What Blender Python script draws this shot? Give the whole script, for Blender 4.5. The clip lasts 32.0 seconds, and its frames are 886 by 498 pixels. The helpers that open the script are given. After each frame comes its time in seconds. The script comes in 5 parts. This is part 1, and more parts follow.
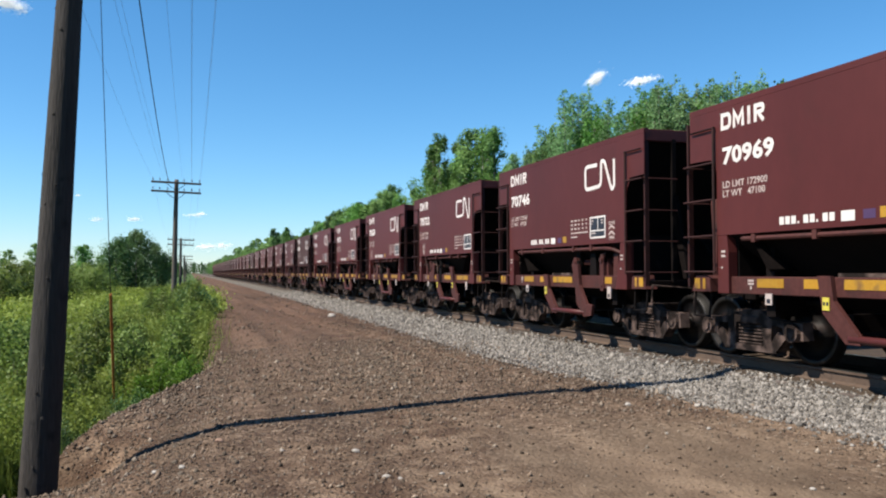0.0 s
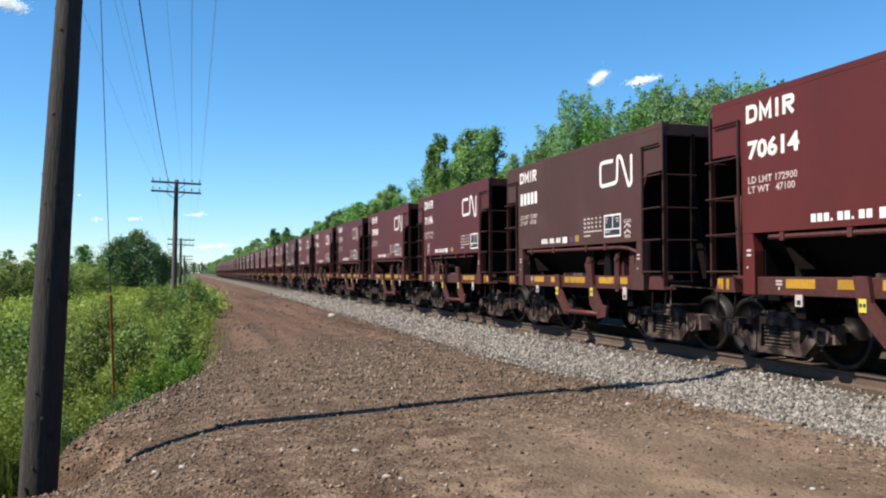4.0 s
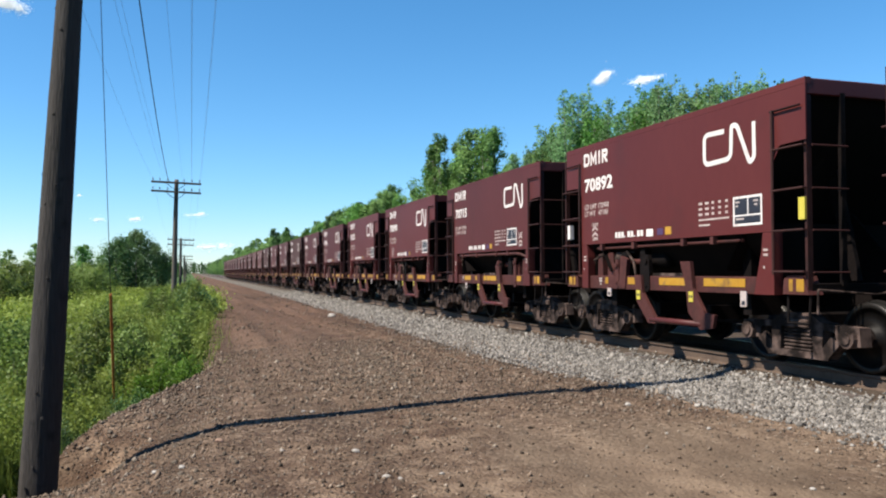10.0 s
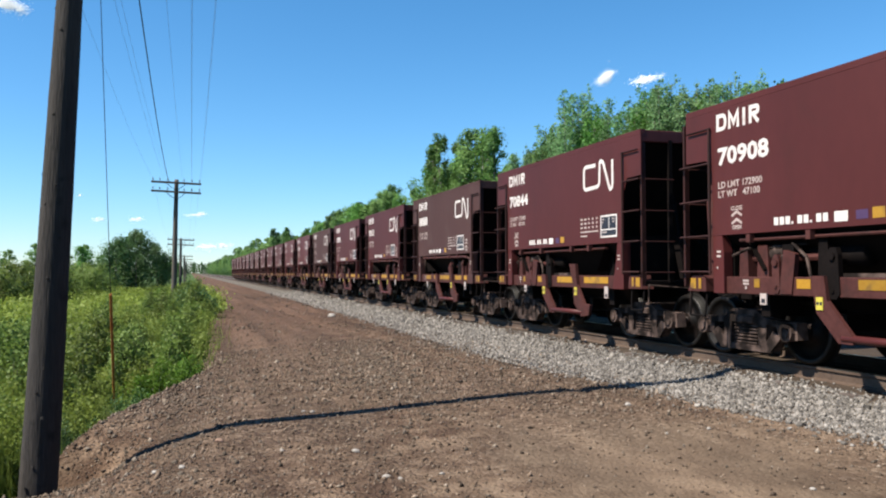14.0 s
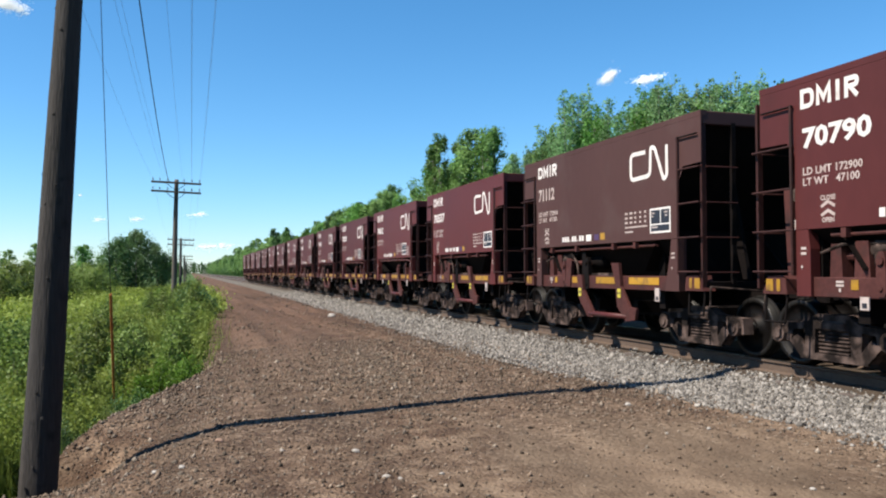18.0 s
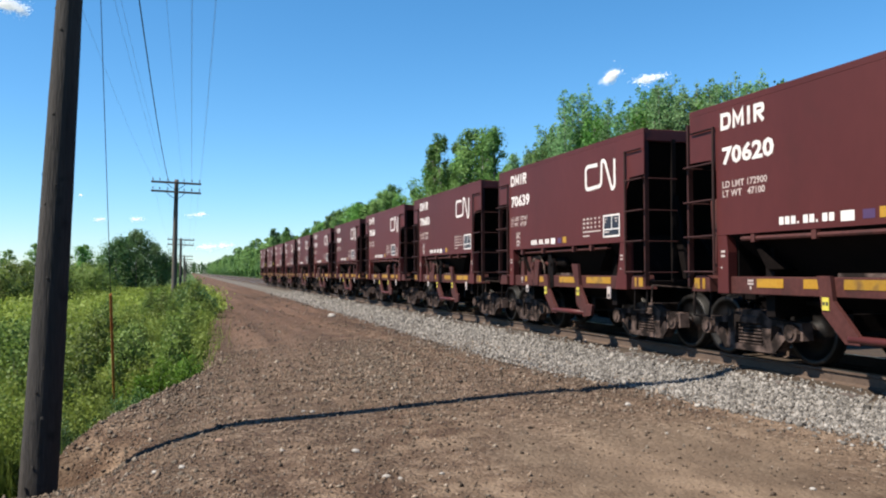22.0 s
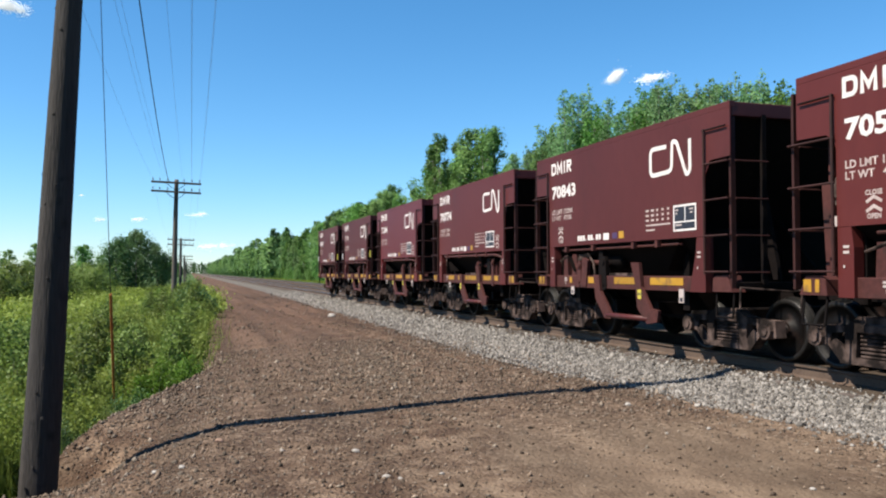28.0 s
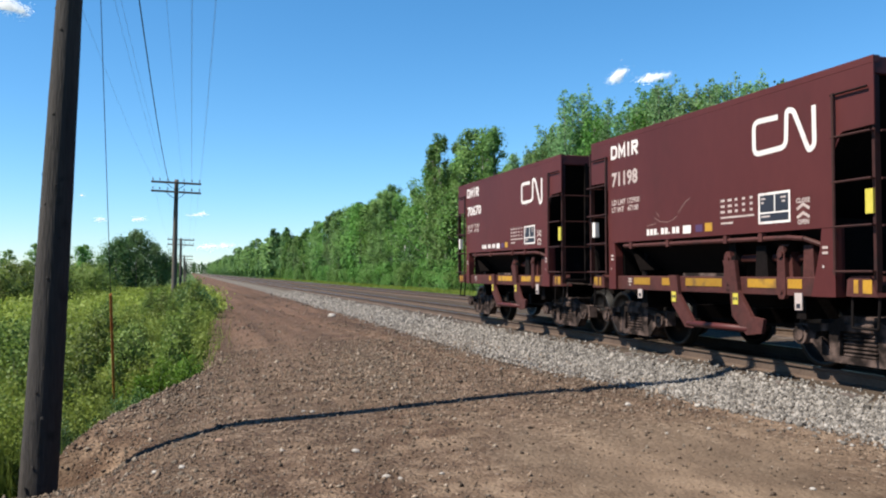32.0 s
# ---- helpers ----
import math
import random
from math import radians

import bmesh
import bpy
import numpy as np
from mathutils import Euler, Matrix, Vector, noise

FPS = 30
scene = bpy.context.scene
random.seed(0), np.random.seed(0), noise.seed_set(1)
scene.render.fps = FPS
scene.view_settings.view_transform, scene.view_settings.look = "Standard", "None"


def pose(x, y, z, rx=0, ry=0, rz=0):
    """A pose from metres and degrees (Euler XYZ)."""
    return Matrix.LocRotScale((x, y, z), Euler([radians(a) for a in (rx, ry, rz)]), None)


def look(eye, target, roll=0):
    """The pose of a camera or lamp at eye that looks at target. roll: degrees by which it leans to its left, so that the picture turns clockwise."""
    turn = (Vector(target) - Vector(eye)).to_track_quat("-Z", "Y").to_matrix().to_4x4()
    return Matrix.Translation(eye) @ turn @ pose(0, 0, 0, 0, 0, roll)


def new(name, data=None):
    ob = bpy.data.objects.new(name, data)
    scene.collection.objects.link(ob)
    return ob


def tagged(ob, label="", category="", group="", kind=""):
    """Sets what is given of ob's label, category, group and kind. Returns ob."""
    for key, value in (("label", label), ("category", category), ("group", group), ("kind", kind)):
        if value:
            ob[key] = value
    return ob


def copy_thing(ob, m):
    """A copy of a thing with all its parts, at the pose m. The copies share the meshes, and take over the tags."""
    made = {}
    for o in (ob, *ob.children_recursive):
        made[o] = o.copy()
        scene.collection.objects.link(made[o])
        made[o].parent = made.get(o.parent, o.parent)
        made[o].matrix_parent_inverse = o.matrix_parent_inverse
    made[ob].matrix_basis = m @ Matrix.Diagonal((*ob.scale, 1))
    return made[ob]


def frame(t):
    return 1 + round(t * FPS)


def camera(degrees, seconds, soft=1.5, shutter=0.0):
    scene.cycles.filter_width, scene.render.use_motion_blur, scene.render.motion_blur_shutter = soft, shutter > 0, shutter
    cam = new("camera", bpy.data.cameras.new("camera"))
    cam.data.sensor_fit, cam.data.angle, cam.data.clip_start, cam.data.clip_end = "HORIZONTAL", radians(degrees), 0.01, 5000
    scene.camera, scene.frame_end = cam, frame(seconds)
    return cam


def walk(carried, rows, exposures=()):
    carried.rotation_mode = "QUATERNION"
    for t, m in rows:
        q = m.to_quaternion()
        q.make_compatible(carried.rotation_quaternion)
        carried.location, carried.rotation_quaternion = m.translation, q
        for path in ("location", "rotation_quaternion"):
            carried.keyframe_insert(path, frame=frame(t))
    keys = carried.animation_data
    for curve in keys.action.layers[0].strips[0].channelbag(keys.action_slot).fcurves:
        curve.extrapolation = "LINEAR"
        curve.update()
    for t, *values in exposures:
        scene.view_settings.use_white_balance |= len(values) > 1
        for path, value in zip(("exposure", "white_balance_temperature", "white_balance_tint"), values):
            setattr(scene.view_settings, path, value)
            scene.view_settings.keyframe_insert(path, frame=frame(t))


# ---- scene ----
# The camera stands still beside a dirt service road; the track runs along +y.
cam = camera(58.5, 32.0, soft=2.1)
EYE = (0.0, 0.0, 1.65)
AHEAD = Vector((0.30379, 0.95229, 0.02920))
walk(cam, [(0.0, look(EYE, Vector(EYE) + AHEAD, -0.11)), (32.0, look(EYE, Vector(EYE) + AHEAD, -0.11))],
     exposures=[(0.0, 1.1), (1.0, 1.2), (32.0, 1.2)])

# Sky and sun: a clear afternoon, the sun to the left and a little behind.
SUN_FROM = Vector((-0.984, -0.0925, 0.0)).normalized()
SUN_HIGH = radians(52)
world = bpy.data.worlds.new("world")
scene.world = world
world.use_nodes = True
wn = world.node_tree.nodes
sky = wn.new("ShaderNodeTexSky")
sky.sky_type, sky.sun_disc = "NISHITA", False
sky.sun_elevation, sky.sun_rotation = SUN_HIGH, math.atan2(SUN_FROM.x, SUN_FROM.y)
sky.air_density, sky.dust_density, sky.ozone_density = 1.0, 0.0, 2.2
wn["Background"].inputs["Strength"].default_value = 0.061
# a clear northern sky, bluer than the model's
deep = wn.new("ShaderNodeMix")
deep.data_type, deep.blend_type = "RGBA", "MULTIPLY"
deep.inputs["Factor"].default_value = 1.0
deep.inputs[7].default_value = (0.42, 0.98, 1.26, 1.0)
parts_of, joined, steep = wn.new("ShaderNodeSeparateColor"), wn.new("ShaderNodeCombineColor"), wn.new("ShaderNodeMath")
steep.operation, steep.inputs[1].default_value = "POWER", 1.3
world.node_tree.links.new(sky.outputs["Color"], parts_of.inputs["Color"])
world.node_tree.links.new(parts_of.outputs["Red"], steep.inputs[0])
world.node_tree.links.new(steep.outputs[0], joined.inputs["Red"])
for channel in ("Green", "Blue"):
    world.node_tree.links.new(parts_of.outputs[channel], joined.inputs[channel])
world.node_tree.links.new(joined.outputs["Color"], deep.inputs[6])
world.node_tree.links.new(deep.outputs[2], wn["Background"].inputs["Color"])
sun = new("sun", bpy.data.lights.new("sun", "SUN"))
sun.data.energy, sun.data.angle, sun.data.color = 5.0, radians(0.53), (1.0, 0.92, 0.80)
sun.matrix_world = look(Vector((0, 0, 60)) + 80 * SUN_FROM, Vector((0, 0, 60)) + 80 * SUN_FROM
                        - SUN_FROM * math.cos(SUN_HIGH) - Vector((0, 0, math.sin(SUN_HIGH))))

# The plan: lateral places in metres from the camera, heights from the road.
RAIL_TOP = 0.458
TRACK_X = 8.28
TRACK2_X = 12.7
HALF_GAUGE = 0.753
PITCH = 7.315
# ---- materials ----
def tree_of(name):
    m = bpy.data.materials.new(name)
    m.use_nodes = True
    return m, m.node_tree.nodes, m.node_tree.links


def surface(name, colours, scale=3.0, rough=0.8, metal=0.0, bump=0.3, fine=40.0, spread=0.5, per_piece=0.0, stretch=(1, 1, 1), where="Object",
            spots=None, island=False, translucent=0.0, bump_size=0.02, spec=0.4, tone=0.0):
    """A weathered surface: colours blended by coarse and fine noise, with relief; per_piece varies the tone from object to object."""
    m, n, l = tree_of(name)
    b = n["Principled BSDF"]
    b.inputs["Roughness"].default_value = rough
    b.inputs["Metallic"].default_value = metal
    b.inputs["Specular IOR Level"].default_value = spec
    co = n.new("ShaderNodeTexCoord")
    mp = n.new("ShaderNodeMapping")
    mp.inputs["Scale"].default_value = stretch
    l.new(co.outputs[where], mp.inputs["Vector"])
    big, small = n.new("ShaderNodeTexNoise"), n.new("ShaderNodeTexNoise")
    big.inputs["Scale"].default_value, small.inputs["Scale"].default_value = scale, fine
    big.inputs["Detail"].default_value, small.inputs["Detail"].default_value = 5, 3
    for node in (big, small):
        l.new(mp.outputs["Vector"], node.inputs["Vector"])
    mix = n.new("ShaderNodeMath")
    mix.operation = "MULTIPLY_ADD"
    mix.inputs[1].default_value = spread
    l.new(small.outputs["Fac"], mix.inputs[0])
    half = n.new("ShaderNodeMath")
    half.operation = "MULTIPLY_ADD"
    half.inputs[1].default_value, half.inputs[2].default_value = 1.0 - spread, 0.0
    l.new(big.outputs["Fac"], half.inputs[0])
    l.new(half.outputs[0], mix.inputs[2])
    ramp = n.new("ShaderNodeValToRGB")
    els = ramp.color_ramp.elements
    while len(els) < len(colours):
        els.new(0.5)
    for i, c in enumerate(colours):
        els[i].position = 0.3 + 0.4 * i / max(1, len(colours) - 1)
        els[i].color = (*c, 1)
    l.new(mix.outputs[0], ramp.inputs["Fac"])
    out = ramp.outputs["Color"]
    if spots:
        col, size, low, high = spots
        sp = n.new("ShaderNodeTexNoise")
        sp.inputs["Scale"].default_value, sp.inputs["Detail"].default_value = size, 6
        l.new(co.outputs[where], sp.inputs["Vector"])
        rng = n.new("ShaderNodeMapRange")
        rng.inputs["From Min"].default_value, rng.inputs["From Max"].default_value = low, high
        l.new(sp.outputs["Fac"], rng.inputs["Value"])
        mx = n.new("ShaderNodeMix")
        mx.data_type = "RGBA"
        mx.inputs["B"].default_value = (*col, 1)
        mx.inputs[7].default_value = (*col, 1)
        l.new(rng.outputs["Result"], mx.inputs["Factor"])
        l.new(out, mx.inputs[6])
        out = mx.outputs[2]
    if per_piece:
        hs = n.new("ShaderNodeHueSaturation")
        rr = n.new("ShaderNodeMapRange")
        rr.inputs["To Min"].default_value, rr.inputs["To Max"].default_value = 1 - per_piece, 1 + per_piece
        if island:
            src = n.new("ShaderNodeNewGeometry").outputs["Random Per Island"]
        else:
            src = n.new("ShaderNodeObjectInfo").outputs["Random"]
        l.new(src, rr.inputs["Value"])
        l.new(rr.outputs["Result"], hs.inputs["Value"])
        l.new(out, hs.inputs["Color"])
        out = hs.outputs["Color"]
    if tone:
        hs = n.new("ShaderNodeHueSaturation")
        for key, low, high in (("Value", 1 - tone, 1 + tone), ("Hue", 0.5 - 0.06 * tone, 0.5 + 0.06 * tone)):
            rr = n.new("ShaderNodeMapRange")
            rr.inputs["To Min"].default_value, rr.inputs["To Max"].default_value = low, high
            l.new(n.new("ShaderNodeObjectInfo").outputs["Random"], rr.inputs["Value"])
            l.new(rr.outputs["Result"], hs.inputs[key])
        l.new(out, hs.inputs["Color"])
        out = hs.outputs["Color"]
    l.new(out, b.inputs["Base Color"])
    if bump:
        bp = n.new("ShaderNodeBump")
        bp.inputs["Strength"].default_value, bp.inputs["Distance"].default_value = bump, bump_size
        l.new(mix.outputs[0], bp.inputs["Height"])
        l.new(bp.outputs["Normal"], b.inputs["Normal"])
    if translucent:
        tr = n.new("ShaderNodeBsdfTranslucent")
        l.new(out, tr.inputs["Color"])
        ms = n.new("ShaderNodeMixShader")
        ms.inputs["Fac"].default_value = translucent
        l.new(b.outputs["BSDF"], ms.inputs[1])
        l.new(tr.outputs["BSDF"], ms.inputs[2])
        l.new(ms.outputs["Shader"], n["Material Output"].inputs["Surface"])
    return m


PAINT = [
    surface("brown_car_paint", [(0.0487, 0.0093, 0.0085), (0.0569, 0.0115, 0.0106), (0.0656, 0.0142, 0.0127)], 0.6, 0.55, bump=0.05, fine=9, spread=0.35, per_piece=0.06, stretch=(1, 1, 0.5), spec=0.25, spots=((0.0434, 0.0100, 0.0083), 1.6, 0.58, 0.8)),
    surface("red_car_paint", [(0.0587, 0.0093, 0.0080), (0.0666, 0.0117, 0.0101), (0.0745, 0.0145, 0.0123)], 0.6, 0.5, bump=0.05, fine=9, spread=0.35, per_piece=0.06, stretch=(1, 1, 0.5), spec=0.25, spots=((0.0475, 0.0117, 0.0101), 1.4, 0.6, 0.85)),
    surface("dusty_car_paint", [(0.0386, 0.0156, 0.0141), (0.0450, 0.0190, 0.0172), (0.0515, 0.0223, 0.0205)], 0.6, 0.7, bump=0.05, fine=9, spread=0.35, per_piece=0.05, stretch=(1, 1, 0.5), spec=0.25, spots=((0.0566, 0.0334, 0.0308), 1.3, 0.55, 0.85)),
    surface("bright_car_paint", [(0.0690, 0.0078, 0.0085), (0.0776, 0.0099, 0.0106), (0.0828, 0.0131, 0.0131)], 0.6, 0.45, bump=0.04, fine=9, spread=0.35, stretch=(1, 1, 0.5), spec=0.25),
]
FRAME_PAINT = surface("frame_paint", [(0.0307, 0.0100, 0.0087), (0.0503, 0.0160, 0.0139), (0.0665, 0.0236, 0.0201)], 2.0, 0.65, bump=0.15, fine=18, spots=((0.0256, 0.0126, 0.0109), 3.0, 0.55, 0.75), spec=0.2)
LADDER_PAINT = surface("ladder_paint", [(0.0169, 0.0055, 0.0048), (0.0277, 0.0088, 0.0076), (0.0366, 0.0130, 0.0111)], 2.0, 0.65, bump=0.15, fine=18, spots=((0.0141, 0.0069, 0.0060), 3.0, 0.55, 0.75), spec=0.2)
# grimy steel, near black: deep shade under and between cars is in the colour
SHADED_GRIME = surface("shaded_grimy_steel", [(0.0022, 0.0017, 0.0017), (0.0044, 0.0030, 0.0028), (0.0077, 0.0052, 0.0047)], 3.0, 0.75, bump=0.25, fine=30, spots=((0.0138, 0.0088, 0.0077), 5.0, 0.64, 0.82), spec=0.08)
CAST = surface("dusty_cast_steel", [(0.0060, 0.0039, 0.0038), (0.0112, 0.0082, 0.0072), (0.0189, 0.0138, 0.0119)], 4.0, 0.8, bump=0.3, fine=35, spots=((0.0859, 0.0600, 0.0519), 4.5, 0.46, 0.64), spec=0.08)
WHEEL_STEEL = surface("wheel_steel", [(0.0017, 0.0012, 0.0012), (0.0038, 0.0028, 0.0024)], 4.0, 0.55, 0.2, bump=0.15, fine=30, spots=((0.0172, 0.0094, 0.0077), 3.0, 0.58, 0.72), spec=0.15)
RIM = surface("worn_rim", [(0.0091, 0.0076, 0.0070), (0.0201, 0.0177, 0.0160)], 3.0, 0.45, 0.5, bump=0.1)
TREAD = surface("polished_tread", [(0.0116, 0.0112, 0.0107), (0.0144, 0.0140, 0.0135)], 8.0, 0.6, 1.0, bump=0.05)
WHITE = surface("white_lettering", [(0.4081, 0.3686, 0.3488), (0.5134, 0.4805, 0.4608), (0.5529, 0.5267, 0.5068)], 4.0, 0.6, bump=0.02, fine=60, spots=((0.2765, 0.1975, 0.1777), 7.0, 0.62, 0.85))
FADED = surface("faded_lettering", [(0.2188, 0.1520, 0.1398), (0.3162, 0.2615, 0.2433), (0.3771, 0.3284, 0.3102)], 5.0, 0.7, bump=0.02, fine=60)
SCRATCH = surface("scraped_paint", [(0.1145, 0.0630, 0.0573), (0.1718, 0.1088, 0.0974)], 6.0, 0.7, bump=0.02)
YELLOW = surface("yellow_reflector", [(0.2274, 0.1100, 0.0073), (0.2750, 0.1467, 0.0110), (0.2935, 0.1761, 0.0220)], 5.0, 0.45, bump=0.03, fine=40, per_piece=0.22, spots=((0.0885, 0.0414, 0.0193), 5.0, 0.52, 0.72))
LEMON = surface("lemon_tag", [(0.3622, 0.3029, 0.0329), (0.4346, 0.3754, 0.0592)], 5.0, 0.5, bump=0.02)
NAVY = surface("dark_panel_paint", [(0.0103, 0.0114, 0.0183), (0.0172, 0.0183, 0.0258)], 4.0, 0.5, bump=0.03)
PURPLE = surface("purple_sticker", [(0.0401, 0.0200, 0.0573), (0.0573, 0.0286, 0.0802)], 6.0, 0.5, bump=0.02)
RUST_RAIL = surface("rusty_rail", [(0.0434, 0.0270, 0.0187), (0.0696, 0.0457, 0.0326), (0.0869, 0.0608, 0.0434)], 3.0, 0.8, 0.1, bump=0.2, fine=25)
RAIL_HEAD = surface("worn_rail_head", [(0.0825, 0.0770, 0.0714), (0.1154, 0.1099, 0.1045)], 2.0, 0.3, 0.9, bump=0.05)
TIE_WOOD = surface("weathered_tie", [(0.0368, 0.0276, 0.0228), (0.0624, 0.0477, 0.0399), (0.0880, 0.0715, 0.0607)], 2.0, 0.9, bump=0.5, fine=22, stretch=(0.6, 4, 4), per_piece=0.25)
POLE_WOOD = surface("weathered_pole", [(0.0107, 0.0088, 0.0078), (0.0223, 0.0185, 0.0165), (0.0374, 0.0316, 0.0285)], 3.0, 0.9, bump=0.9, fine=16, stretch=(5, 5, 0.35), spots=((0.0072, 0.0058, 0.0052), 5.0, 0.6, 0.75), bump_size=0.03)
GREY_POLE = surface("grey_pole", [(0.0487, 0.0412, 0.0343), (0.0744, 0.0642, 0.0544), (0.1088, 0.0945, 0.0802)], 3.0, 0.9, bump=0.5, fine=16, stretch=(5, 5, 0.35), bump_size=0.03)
ARM_WOOD = surface("grey_arm_wood", [(0.0573, 0.0487, 0.0401), (0.0974, 0.0830, 0.0687)], 3.0, 0.9, bump=0.4, fine=20, stretch=(0.5, 4, 4))
GLASS_INSULATOR = surface("grey_insulator", [(0.0916, 0.1031, 0.1031), (0.1431, 0.1546, 0.1546)], 5.0, 0.25, bump=0.0)
WIRE = surface("dull_wire", [(0.0138, 0.0138, 0.0144), (0.0207, 0.0207, 0.0213)], 2.0, 0.6, 0.3, bump=0.0)
PALE_WIRE = surface("pale_wire", [(0.1375, 0.1489, 0.1718), (0.1718, 0.1890, 0.2119)], 2.0, 0.5, 0.2, bump=0.0)
ORANGE = surface("orange_guard", [(0.2061, 0.0573, 0.0114), (0.2863, 0.0916, 0.0172)], 6.0, 0.6, bump=0.05)


def gravel_road():
    """Packed brown dirt with small stones trodden in: cells of stones, thinned out by broad smooth patches."""
    m, n, l = tree_of("dirt_road")
    b = n["Principled BSDF"]
    b.inputs["Roughness"].default_value, b.inputs["Specular IOR Level"].default_value = 0.95, 0.15
    co = n.new("ShaderNodeTexCoord")
    cells, grit, broad, mid = (n.new("ShaderNodeTexVoronoi"), n.new("ShaderNodeTexNoise"), n.new("ShaderNodeTexNoise"), n.new("ShaderNodeTexNoise"))
    cells.inputs["Scale"].default_value = 24
    grit.inputs["Scale"].default_value, grit.inputs["Detail"].default_value = 70, 4
    broad.inputs["Scale"].default_value, broad.inputs["Detail"].default_value = 0.33, 4
    mid.inputs["Scale"].default_value, mid.inputs["Detail"].default_value = 2.6, 6
    for node in (cells, grit, broad, mid):
        l.new(co.outputs["Object"], node.inputs["Vector"])
    base = n.new("ShaderNodeValToRGB")
    e = base.color_ramp.elements
    e[0].position, e[0].color = 0.36, (0.0565, 0.0334, 0.0219, 1)
    e[1].position, e[1].color = 0.64, (0.1609, 0.1120, 0.0772, 1)
    e.new(0.5).color = (0.0931, 0.0598, 0.0396, 1)
    l.new(mid.outputs["Fac"], base.inputs["Fac"])
    sep = n.new("ShaderNodeSeparateColor")
    l.new(cells.outputs["Color"], sep.inputs["Color"])
    tone = n.new("ShaderNodeValToRGB")
    e = tone.color_ramp.elements
    e[0].position, e[0].color = 0.0, (0.0282, 0.0183, 0.0132, 1)
    e[1].position, e[1].color = 1.0, (0.2145, 0.1670, 0.1271, 1)
    e.new(0.45).color = (0.0733, 0.0469, 0.0315, 1)
    e.new(0.85).color = (0.1271, 0.0889, 0.0634, 1)
    l.new(sep.outputs["Red"], tone.inputs["Fac"])
    where = n.new("ShaderNodeMapRange")
    where.inputs["From Min"].default_value, where.inputs["From Max"].default_value = 0.40, 0.58
    where.inputs["To Min"].default_value, where.inputs["To Max"].default_value = 0.05, 0.8
    l.new(broad.outputs["Fac"], where.inputs["Value"])
    mx = n.new("ShaderNodeMix")
    mx.data_type = "RGBA"
    l.new(where.outputs["Result"], mx.inputs["Factor"])
    l.new(base.outputs["Color"], mx.inputs[6])
    l.new(tone.outputs["Color"], mx.inputs[7])
    # pale tan patch packed smooth by turning cars
    lens, reach, rim = n.new("ShaderNodeMapping"), n.new("ShaderNodeVectorMath"), n.new("ShaderNodeMath")
    lens.inputs["Location"].default_value, lens.inputs["Scale"].default_value = (-3.9 / 2.0, -5.7 / 2.3, 0), (1 / 2.0, 1 / 2.3, 0)
    l.new(co.outputs["Object"], lens.inputs["Vector"])
    reach.operation, rim.operation = "LENGTH", "MULTIPLY_ADD"
    l.new(lens.outputs["Vector"], reach.inputs[0])
    rim.inputs[1].default_value = -1.3
    l.new(mid.outputs["Fac"], rim.inputs[0])
    l.new(reach.outputs["Value"], rim.inputs[2])
    packed = n.new("ShaderNodeMapRange")
    packed.inputs["From Min"].default_value, packed.inputs["From Max"].default_value = -0.15, 0.55
    packed.inputs["To Min"].default_value, packed.inputs["To Max"].default_value = 0.55, 0.0
    l.new(rim.outputs[0], packed.inputs["Value"])
    tan = n.new("ShaderNodeMix")
    tan.data_type = "RGBA"
    tan.inputs[7].default_value = (0.1140, 0.0845, 0.0592, 1)
    l.new(packed.outputs["Result"], tan.inputs["Factor"])
    l.new(mx.outputs[2], tan.inputs[6])
    mx = tan
    # ore dust on the far stretch
    axis = n.new("ShaderNodeSeparateXYZ")
    l.new(co.outputs["Object"], axis.inputs["Vector"])
    drift = n.new("ShaderNodeMath")
    drift.operation = "MULTIPLY_ADD"
    drift.inputs[1].default_value = 16.0
    l.new(broad.outputs["Fac"], drift.inputs[0])
    l.new(axis.outputs["Y"], drift.inputs[2])
    dusty = n.new("ShaderNodeMapRange")
    dusty.inputs["From Min"].default_value, dusty.inputs["From Max"].default_value = 18.0, 34.0
    dusty.inputs["To Max"].default_value = 0.75
    l.new(drift.outputs[0], dusty.inputs["Value"])
    red = n.new("ShaderNodeMix")
    red.data_type = "RGBA"
    red.inputs[7].default_value = (0.0847, 0.0474, 0.0315, 1)
    l.new(dusty.outputs["Result"], red.inputs["Factor"])
    l.new(mx.outputs[2], red.inputs[6])
    mx = red
    # lanes drawn out along the road by wheels
    run, lane, depth, shade = n.new("ShaderNodeMapping"), n.new("ShaderNodeTexNoise"), n.new("ShaderNodeMapRange"), n.new("ShaderNodeHueSaturation")
    run.inputs["Scale"].default_value = (1.5, 0.07, 1.0)
    lane.inputs["Scale"].default_value, lane.inputs["Detail"].default_value = 1.0, 5
    l.new(co.outputs["Object"], run.inputs["Vector"])
    l.new(run.outputs["Vector"], lane.inputs["Vector"])
    depth.inputs["From Min"].default_value, depth.inputs["From Max"].default_value = 0.35, 0.65
    depth.inputs["To Min"].default_value, depth.inputs["To Max"].default_value = 0.74, 1.26
    l.new(lane.outputs["Fac"], depth.inputs["Value"])
    l.new(depth.outputs["Result"], shade.inputs["Value"])
    l.new(mx.outputs[2], shade.inputs["Color"])
    fine = n.new("ShaderNodeMix")
    fine.data_type, fine.blend_type = "RGBA", "OVERLAY"
    fine.inputs["Factor"].default_value = 0.5
    l.new(shade.outputs["Color"], fine.inputs[6])
    l.new(grit.outputs["Fac"], fine.inputs[7])
